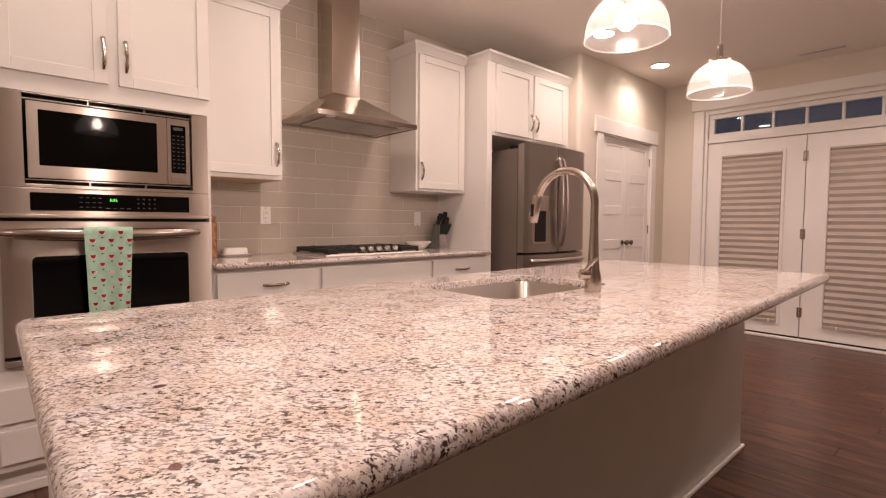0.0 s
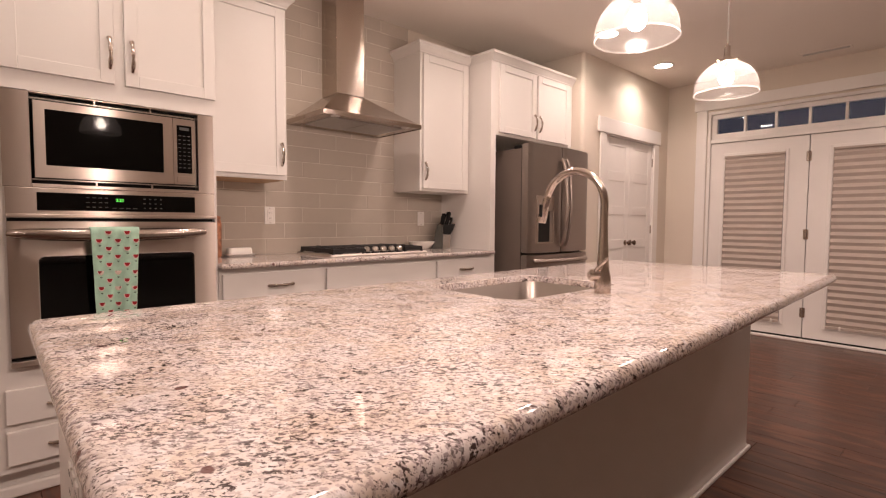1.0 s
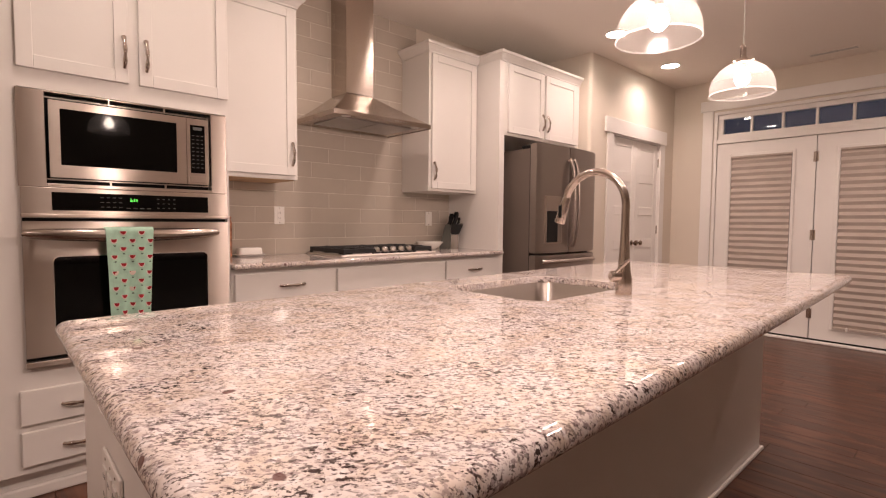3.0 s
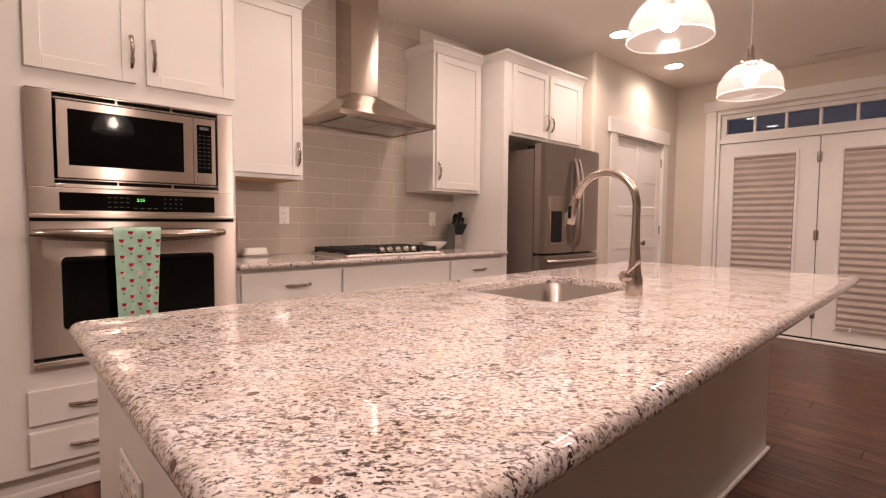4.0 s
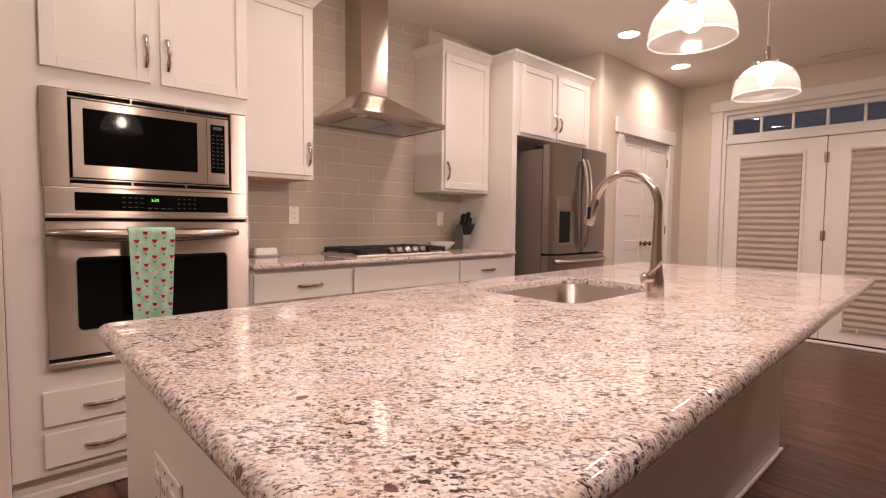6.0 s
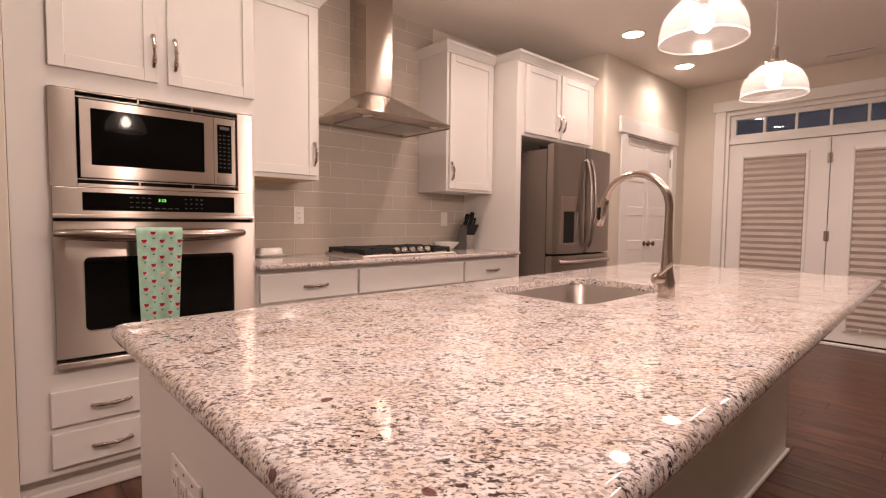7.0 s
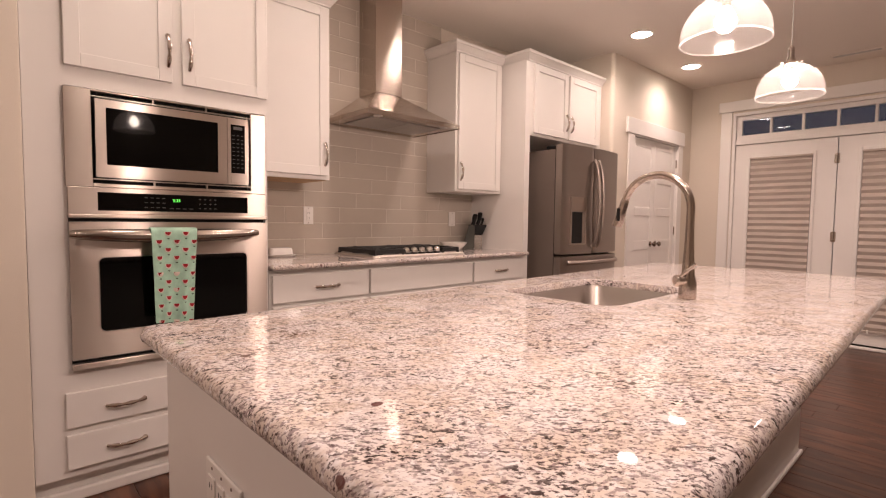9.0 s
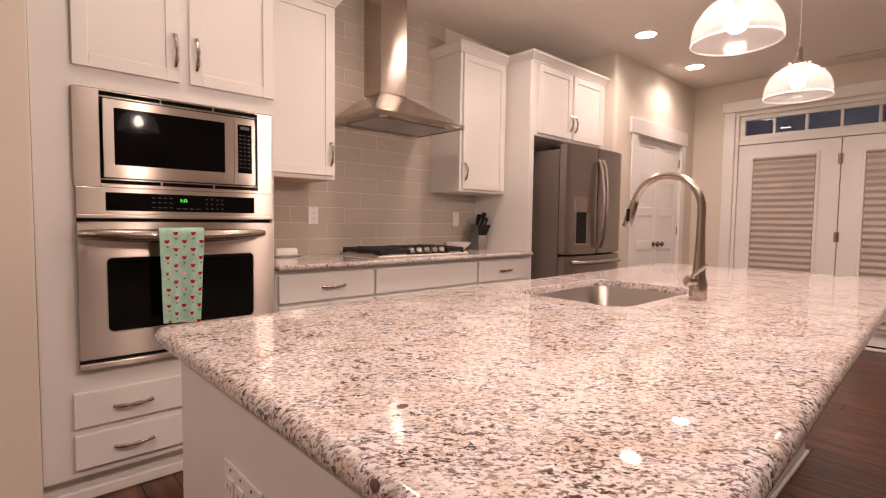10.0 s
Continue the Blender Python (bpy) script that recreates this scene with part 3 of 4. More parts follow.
def words(parent, name, text, x, y, z, size, mat):
    cu = bpy.data.curves.new(name, "FONT")
    cu.body, cu.size, cu.align_x = text, size, "CENTER"
    tmp = bpy.data.objects.new(name, cu)
    scene.collection.objects.link(tmp)
    me = bpy.data.meshes.new_from_object(tmp)
    bpy.data.objects.remove(tmp)
    me.transform(pose(x, y, z, 90, 0, 0))
    me.transform(Matrix.Translation(-world_of(parent)))
    me.materials.append(mat)
    ob = new(name, me)
    ob.parent = parent
    return ob


def microwave():
    yf = YT - 0.022
    m = thing("microwave", (0.424, yf, 1.268), "built-in stainless microwave with a black glass window", "microwave")
    x0, x1, z0, z1 = 0.022, 0.804, 1.2695, 1.648
    fx0, fx1, fz0, fz1 = 0.110, 0.733, 1.284, 1.6425
    part("trim_kit", boxes((x0, fx0, yf, YT - 0.001, z0, z1), (fx1, x1, yf, YT - 0.001, z0, z1), (fx0, fx1, yf, YT - 0.001, z0, fz0), (fx0, fx1, yf, YT - 0.001, fz1, z1), r=0.0015, seg=1), STEEL, m)
    part("cavity", boxes((fx0 - 0.002, fx1 + 0.002, YT + 0.030, YT + 0.42, fz0 - 0.002, fz1 + 0.002)), BLACK, m)
    # louvre strips above and below, each split in three
    for za, zb in ((1.2995, 1.3035), (1.6220, 1.6260)):
        part("louvre_bar", boxes((fx0, fx1, yf + 0.001, yf + 0.012, za, zb)), STEEL, m)
    for xd in (0.325, 0.535):
        part("louvre_post", boxes((xd - 0.003, xd + 0.003, yf + 0.001, yf + 0.012, fz0, 1.2995)), STEEL, m)
        part("louvre_post", boxes((xd - 0.003, xd + 0.003, yf + 0.001, yf + 0.012, 1.6260, fz1)), STEEL, m)
    dx0, dx1, dz0, dz1, yd = 0.121, 0.722, 1.309, 1.615, yf - 0.004
    wx0, wx1, wz0, wz1 = 0.157, 0.583, 1.359, 1.584
    div = 0.624
    bm = bmesh.new()   # one frame with a window cut
    outer, hole = [(dx0, dz0), (div - 0.001, dz0), (div - 0.001, dz1), (dx0, dz1)], rounded(wx0, wx1, wz0, wz1, 0.004, 3)
    o1, o2 = [bm.verts.new((x, yd, z)) for x, z in outer], [bm.verts.new((x, YT - 0.007, z)) for x, z in outer]
    h1, h2 = [bm.verts.new((x, yd, z)) for x, z in hole], [bm.verts.new((x, yd + 0.006, z)) for x, z in hole]
    skin(bm, o1, o2)
    skin(bm, h1, h2)
    bmesh.ops.triangle_fill(bm, use_beauty=True, edges=loop_edges(bm, o1) + loop_edges(bm, h1))
    d = part("door", bm, STEEL, m)
    pane = boxes((wx0 - 0.001, wx1 + 0.001, yd + 0.0022, yd + 0.01, wz0 - 0.001, wz1 + 0.001))
    for v in pane.verts:   # the glass leans forward by a hair
        v.co.y -= 0.013 * (v.co.z - (wz0 + wz1) / 2)
    part("window", pane, BLACK_GLASS, d, "black glass window")
    c = part("control_strip", boxes((div + 0.001, dx1, yd, YT - 0.007, dz0, dz1), r=0.001, seg=1), STEEL, m)
    part("keypad", boxes((0.640, 0.704, yd - 0.001, yd + 0.002, 1.362, 1.585), r=0.0005, seg=1), BLACK_GLASS, c, "black keypad")
    part("open_button", boxes((0.638, 0.708, yd - 0.003, yd + 0.002, 1.318, 1.347), r=0.002), STEEL, c)
    rows = [(0.652 + 0.0195 * i, 1.388 + 0.0185 * j, 0.010, 0.004) for i in range(3) for j in range(9)]
    legend(c, "key_legends", rows, yd - 0.001)
    part("display", boxes((0.652, 0.692, yd - 0.0014, yd, 1.562, 1.576)), PRINT_GREY, c)


microwave()


def oven():
    yf = YT - 0.022
    o = thing("wall_oven", (0.42, yf, 0.55), "stainless wall oven with a black window and a bar handle", "oven")
    x0, x1 = 0.027, 0.802
    part("control_panel", boxes((x0, x1, yf - 0.006, YT - 0.001, 1.163, 1.2675), r=0.0015, seg=1), STEEL, o)
    part("lip", boxes((x0 - 0.002, x1 + 0.002, yf - 0.020, YT - 0.001, 1.146, 1.1628), r=0.004), STEEL, o)
    p = part("touch_panel", boxes((0.122, 0.713, yf - 0.0085, yf, 1.176, 1.250), r=0.003), BLACK_GLASS, o, "black glass touch panel")
    words(p, "clock", "3:33", 0.405, yf - 0.0092, 1.219, 0.018, GREEN)
    rows = [(0.29 + 0.022 * i, 1.233 - 0.020 * j, 0.012, 0.0035) for i in range(4) for j in range(3)]
    rows += [(0.50 + 0.022 * i, 1.233 - 0.020 * j, 0.008, 0.004) for i in range(4) for j in range(3)]
    rows += [(0.385 + 0.026 * i, 1.190, 0.016, 0.0035) for i in range(4)]
    legend(p, "key_legends", rows, yf - 0.0085)
    part("shadow_gap", boxes((x0 + 0.004, x1 - 0.004, YT - 0.006, YT + 0.4, 0.56, 1.1455)), BLACK, o)
    wx0, wx1, wz0, wz1, yd = 0.120, 0.704, 0.692, 0.990, yf - 0.012
    bm = bmesh.new()  # door front with a rounded window cut
    outer = [(x0, 0.590), (x1, 0.590), (x1, 1.132), (x0, 1.132)]
    hole = rounded(wx0, wx1, wz0, wz1, 0.022, 6)
    o1 = [bm.verts.new((x, yd, z)) for x, z in outer]
    h1 = [bm.verts.new((x, yd, z)) for x, z in hole]
    h2 = [bm.verts.new((x, yd + 0.010, z)) for x, z in rounded(wx0 + 0.003, wx1 - 0.003, wz0 + 0.003, wz1 - 0.003, 0.02, 6)]
    o2 = [bm.verts.new((x, YT - 0.007, z)) for x, z in outer]
    skin(bm, o1, o2)
    skin(bm, h1, h2)
    bmesh.ops.triangle_fill(bm, use_beauty=True, edges=loop_edges(bm, o1) + loop_edges(bm, h1))
    d = part("door", bm, STEEL, o)
    part("window", boxes((wx0, wx1, yd + 0.006, yd + 0.012, wz0, wz1)), BLACK_GLASS, d, "black glass oven window")
    bm = bmesh.new()   # thin bright bead round the glass
    rr = [[bm.verts.new((x, y, z)) for x, z in rounded(wx0 - e, wx1 + e, wz0 - e, wz1 + e, 0.022 + e, 6)] for e, y in ((0.003, yd + 0.0005), (0.002, yd - 0.002), (-0.001, yd - 0.002), (-0.004, yd + 0.005))]
    for a, b in zip(rr, rr[1:]):
        skin(bm, a, b)
    part("window_bead", bm, CHROME, d)
    h = bmesh.new()
    pts, rad = [], []
    for k in range(25):
        u = k / 24
        pts.append((0.030 + 0.712 * u, yd - 0.028 - 0.040 * math.sin(math.pi * u) ** 0.5, 1.084 - 0.008 * math.sin(math.pi * u)))
        rad.append(0.011 + 0.0175 * math.sin(math.pi * min(max(u, 0.004), 0.996)) ** 0.35)
    tube(h, pts, rad, 16)
    for u in (0.04, 0.692):
        tube(h, [(u + 0.02, yd + 0.001, 1.083), (u + 0.02, yd - 0.035, 1.082)], 0.009, 10)
    part("handle", h, STEEL_H, d, "thick bowed stainless handle", True)
    part("vent_gap", boxes((x0, x1, YT - 0.012, YT - 0.001, 0.574, 0.589)), BLACK, o)
    part("bottom_trim", boxes((x0 - 0.002, x1 + 0.002, yf - 0.014, YT - 0.001, 0.549, 0.5735), r=0.003), STEEL, o)


oven()


def towel():
    yh = YT - 0.022 - 0.012 - 0.068   # the handle's middle line
    t = thing("dish_towel", (0.37, yh, 1.09), "mint cotton towel with red melon print over the oven handle", "towel")
    x0, w, zt, zb = 0.282, 0.173, 1.098, 0.718

    def at_uv(u, v):   # v: 0 at the top, 1 at the hem
        narrow = 1 - 0.17 * v
        x = x0 + w * (0.5 + (u - 0.5) * narrow) + 0.002 - 0.003 * v
        z = zt + (zb - zt) * v - 0.010 * u * v
        y = yh - 0.0305 - 0.004 * math.sin(u * 9.0 + 0.6) * min(1, v * 3) - 0.0035 * math.sin(u * 17 + v * 3) * min(1, v * 2) - 0.0012 * math.sin(u * 31 + v * 13) + 0.010 * v
        return Vector((x, y, z))

    bm = bmesh.new()
    n, m = 22, 26
    grid = []
    for j in range(-12, m + 1):
        row = []
        for i in range(n + 1):
            u = i / n
            if j >= 0:
                p = at_uv(u, j / m)
            elif j >= -6:   # over the bar
                a = math.pi * (-j) / 6
                q = at_uv(u, 0)
                p = Vector((q.x, yh - 0.0305 * math.cos(a), q.z - 0.001 + 0.014 * math.sin(a)))
            else:
                q = at_uv(u, 0)
                p = Vector((q.x * 0.80 + 0.2 * (x0 + w * 0.62), yh + 0.0305, q.z - 0.019 * (-j - 6)))
            row.append(bm.verts.new(p))
        grid.append(row)
    for a, b in zip(grid, grid[1:]):
        for i in range(n):
            bm.faces.new((a[i], a[i + 1], b[i + 1], b[i]))
    bmesh.ops.recalc_face_normals(bm, faces=bm.faces)
    bmesh.ops.solidify(bm, geom=bm.faces[:], thickness=0.0022)
    part("cloth", bm, MINT, t, "", True)
    red, rind, leaf = bmesh.new(), bmesh.new(), bmesh.new()
    for j in range(12):
        for i in range(-1, 5):
            u, v = 0.15 + 0.39 * i + (0 if j % 2 else 0.195), 0.025 + 0.087 * j
            if not 0.0 < u < 0.97:
                continue
            for bmx, r0, lift, kind in ((rind, 0.0135, 0.0036, 0), (red, 0.0105, 0.0046, 0), (leaf, 0.0060, 0.0036, 1)):
                pts = []
                for k in range(9):
                    a = math.pi * (1 + k / 8)
                    du, dv = r0 * math.cos(a) / w, -1.35 * r0 * math.sin(a) / (zt - zb)
                    if kind:
                        du, dv = du * 0.8 + 0.01, dv * 0.7 + 0.066
                    p = at_uv(min(0.995, u + du), min(1, max(0.004, v + dv - 0.012)))
                    pts.append(bmx.verts.new(p + Vector((0, -lift, 0))))
                bmx.faces.new(pts)
    tagged(part("rind_print", rind, RIND, t), kind="stuff")
    tagged(part("melon_print", red, MELON, t), kind="stuff")
    tagged(part("leaf_print", leaf, LEAF, t), kind="stuff")


towel()

# ---- wall cabinets ----
def wall_cabinet(name, x0, x1, z0, z1, yf, doors, label, y1=Y_COOK - 0.002, left=True, right=True, under=True):
    t = thing(name, ((x0 + x1) / 2, y1, z0), label, "cabinet", "wall cabinets")
    part("body", boxes((x0, x1, yf, y1, z0, z1), r=0.001, seg=1), CAB, t)
    if under:
        part("underside", boxes((x0 + 0.016, x1 - 0.016, yf + 0.016, y1 - 0.002, z0 - 0.003, z0 - 0.0002)), CUPBOARD_WOOD, t, "bare wood underside")
    for a, b, za, zb, hx, hz in doors:
        d = part("door", shaker(a, b, za, zb, yf - 0.0205), CAB, t)
        part("handle", pull(hx, yf - 0.0205, hz, True), PULL, d, "polished arched pull", True)
    crown(t, x0, x1, yf - 0.002, y1, z1, left, right, 0.070, 0.042)
    return t


YU = 2.872
wall_cabinet("wall_cabinet", 0.828, 1.312, 1.384, 2.385, YU, [(0.842, 1.292, 1.408, 2.372, 1.272, 1.530)], "white shaker wall cabinet with a bare wood underside beside the oven", left=False)
wall_cabinet("wall_cabinet", 2.352, 2.862, 1.370, 2.385, YU, [(2.372, 2.834, 1.390, 2.376, 2.392, 1.516)], "white shaker wall cabinet beside the range hood", right=False, under=False)

# ---- refrigerator enclosure ----
YFE = 2.632
t = wall_cabinet("fridge_cabinet", 2.884, 3.970, 1.822, 2.385, YFE, [(2.955, 3.412, 1.846, 2.374, 3.392, 1.974), (3.438, 3.905, 1.843, 2.374, 3.462, 1.970)],
                 "white two-door cabinet over the refrigerator with a full-height side panel", under=False, right=False)
part("side_panel", boxes((2.866, 2.8835, YFE, Y_COOK - 0.002, 0.0, 2.385), (2.8836, 2.925, YFE, YFE + 0.02, 0.0, 1.8215)), CAB, t)
part("side_panel", boxes((3.948, 3.970, YFE, Y_COOK - 0.002, 0.0, 1.8215)), CAB, t)


def fridge():
    f = thing("refrigerator", (3.46, 2.8, 0), "slate steel french-door refrigerator with an ice dispenser", "refrigerator")
    x0, x1, yb, mid = 3.075, 3.930, 2.50, 3.486
    part("body", boxes((x0 + 0.012, x1 - 0.012, yb, 3.14, 0.02, 1.722), r=0.004), FRIDGE_SIDE, f, "grey painted cabinet sides")
    part("hinge_cover", boxes((x0 + 0.05, x0 + 0.22, yb - 0.03, yb + 0.12, 1.7222, 1.760), r=0.012), BLACK, f)
    part("hinge_cover", boxes((x1 - 0.22, x1 - 0.05, yb - 0.03, yb + 0.12, 1.7222, 1.760), r=0.012), BLACK, f)

    def front(x):   # gently bowed face
        u = (x - x0) / (x1 - x0) * 2 - 1
        return 2.388 + 0.032 * u * u

    def leaf_door(a, b, z0, z1):
        bm = bmesh.new()
        n = 14
        cols = [a + (b - a) * k / n for k in range(n + 1)]
        prof = []
        for k, x in enumerate(cols):
            y = front(x) + (0.010 if k in (0, n) else 0)
            prof.append((x, y))
        lo = [bm.verts.new((x, y, z0)) for x, y in prof] + [bm.verts.new((b, yb - 0.012, z0)), bm.verts.new((a, yb - 0.012, z0))]
        hi = [bm.verts.new((v.co.x, v.co.y, z1)) for v in lo]
        skin(bm, lo, hi)
        bm.faces.new(lo[::-1])
        bm.faces.new(hi)
        es = [e for e in bm.edges if abs(e.verts[0].co.z - e.verts[1].co.z) < 1e-6]
        bmesh.ops.bevel(bm, geom=es, offset=0.006, segments=2, affect="EDGES")
        return bm

    d1 = part("door", leaf_door(x0, mid - 0.003, 0.897, 1.757), SLATE, f, "", True)
    d2 = part("door", leaf_door(mid + 0.003, x1, 0.897, 1.757), SLATE, f, "", True)
    d3 = part("freezer_drawer", leaf_door(x0, x1, 0.07, 0.880), SLATE, f, "", True)
    part("gasket", boxes((x0 + 0.008, x1 - 0.008, yb - 0.0115, yb - 0.0005, 0.08, 1.745)), BLACK, f)
    for door, x, s in ((d1, mid - 0.034, -1), (d2, mid + 0.034, 1)):
        h = bmesh.new()
        pts, rad = [], []
        for k in range(21):
            u = k / 20
            bow = math.sin(math.pi * u)
            pts.append((x - s * 0.004, front(x) - 0.014 - 0.052 * bow ** 0.6, 0.945 + 0.715 * u))
            rad.append(0.017 if 0 < k < 20 else 0.013)
        tube(h, pts, rad, 12, 0.8)
        for z in (0.958, 1.647):
            tube(h, [(x - s * 0.004, front(x) + 0.004, z), (x - s * 0.004, front(x) - 0.028, z)], 0.010, 10)
        part("handle", h, SLATE_H, door, "wide curved slate handle", True)
    h = bmesh.new()
    tube(h, [(3.135 + 0.74 * k / 16, front(3.135 + 0.74 * k / 16) - 0.012 - 0.048 * math.sin(math.pi * k / 16) ** 0.35, 0.832) for k in range(17)], 0.019, 12, 0.8)
    part("handle", h, SLATE_H, d3, "wide slate drawer handle", True)
    yd = front(3.26)
    dx0, dx1 = 3.158, 3.378
    disp = part("dispenser", boxes((dx0, dx1, yd - 0.008, yd + 0.012, 1.232, 1.352), r=0.004), STEEL, d1, "bright steel dispenser controls")
    part("recess", boxes((dx0 + 0.014, dx1 - 0.014, yd - 0.0045, yd + 0.012, 0.985, 1.2315)), BLACK, disp, "black dispenser recess")
    part("bezel", boxes((dx0, dx0 + 0.012, yd - 0.008, yd + 0.012, 0.97, 1.2315), (dx1 - 0.012, dx1, yd - 0.008, yd + 0.012, 0.97, 1.2315), (dx0 + 0.012, dx1 - 0.012, yd - 0.008, yd + 0.012, 0.97, 0.982), r=0.002, seg=1), STEEL, disp)


fridge()

# ---- base run and counter ----
ZB = 0.921
YD = 2.598


def base_cabinet(x0, x1, dx0, dx1, handle, label):
    t = thing("base_cabinet", ((x0 + x1) / 2, 3.0, 0), label, "cabinet", "base cabinets")
    y1 = Y_COOK - 0.002
    part("body", boxes((x0, x1, YD + 0.0205, y1, 0.118, ZB - 0.0305)), CAB, t)
    part("toe_kick", boxes((x0, x1, YD + 0.08, y1, 0.0, 0.1179)), CAB, t)
    d = part("drawer", boxes((dx0, dx1, YD, YD + 0.02, 0.723, 0.866), r=0.003), CAB, t)
    if handle:
        part("handle", pull(handle, YD, 0.793, False, 0.138), PULL, d, "polished arched pull", True)
    m = (dx0 + dx1) / 2
    part("door", shaker(dx0, m - 0.002, 0.135, 0.705, YD), CAB, t)
    part("door", shaker(m + 0.002, dx1, 0.135, 0.705, YD), CAB, t)


base_cabinet(0.824, 1.413, 0.838, 1.404, 1.142, "white base cabinet with one drawer over two doors")
base_cabinet(1.4135, 2.279, 1.424, 2.268, None, "white base cabinet with a blank front under the cooktop")
base_cabinet(2.2795, 2.8655, 2.290, 2.820, 2.575, "white base cabinet with one drawer beside the refrigerator panel")
tagged(part("worktop", slab(0.824, 2.8655, 2.568, Y_COOK - 0.003, ZB - 0.03, ZB, 0.004, 0.014), GRANITE, None, "", True), "speckled cream and grey granite counter along the cook wall", "worktop")


def hood():
    h = thing("range_hood", (1.83, 3.1, 1.78), "stainless chimney range hood with a pyramid canopy", "range hood")
    x0, x1, y0, y1 = 1.453, 2.207, 2.682, Y_COOK - 0.006
    cx0, cx1, cy0 = 1.728, 1.945, 2.992
    z0, z1, z2 = 1.778, 1.806, 2.000
    bm = bmesh.new()
    rings = [[bm.verts.new(p) for p in ((a, c, z), (b, c, z), (b, d, z), (a, d, z))] for a, b, c, d, z in
             ((x0, x1, y0, y1, z0), (x0, x1, y0, y1, z1), (x0 + 0.002, x1 - 0.002, y0 + 0.002, y1, z1 + 0.002))]
    n = 10
    for k in range(1, n + 1):
        u = k / n
        f = u ** 0.92
        zz = z1 + 0.002 + (z2 - z1 - 0.002) * u
        rings.append([bm.verts.new(p) for p in ((x0 + (cx0 - x0) * f, y0 + (cy0 - y0) * f, zz), (x1 + (cx1 - x1) * f, y0 + (cy0 - y0) * f, zz), (x1 + (cx1 - x1) * f, y1, zz), (x0 + (cx0 - x0) * f, y1, zz))])
    for a, b in zip(rings, rings[1:]):
        skin(bm, a, b)
    part("canopy", bm, HOOD_STEEL, h)
    part("flue", boxes((cx0, cx1, cy0, y1, z2 + 0.0005, CEIL - 0.002), r=0.003), HOOD_STEEL, h)
    part("underside", boxes((x0 + 0.004, x1 - 0.004, y0 + 0.004, y1 - 0.004, z0 + 0.004, z0 + 0.010)), HOOD_STEEL, h)
    for a, b in ((x0 + 0.09, 1.826), (1.834, x1 - 0.09)):
        f = part("filter", boxes((a, b, y0 + 0.085, y1 - 0.10, z0 - 0.001, z0 + 0.0038), r=0.0015, seg=1), GREY_PLASTIC, h, "grey mesh grease filter")
    for x in (1.56, 2.10):
        lf = bmesh.new()
        lathe(lf, [(0, z0 + 0.0005), (0.028, z0 + 0.0005), (0.03, z0 + 0.0036), (0, z0 + 0.0037)], x, y0 + 0.045, 20)
        part("lamp_lens", lf, WHITE_PLASTIC, h)
    bt = bmesh.new()
    for k in range(5):
        tube(bt, [(1.90 + 0.022 * k, y0 + 0.001, z0 + 0.014), (1.90 + 0.022 * k, y0 - 0.003, z0 + 0.014)], 0.005, 10)
    part("buttons", bt, CHROME, h)


hood()


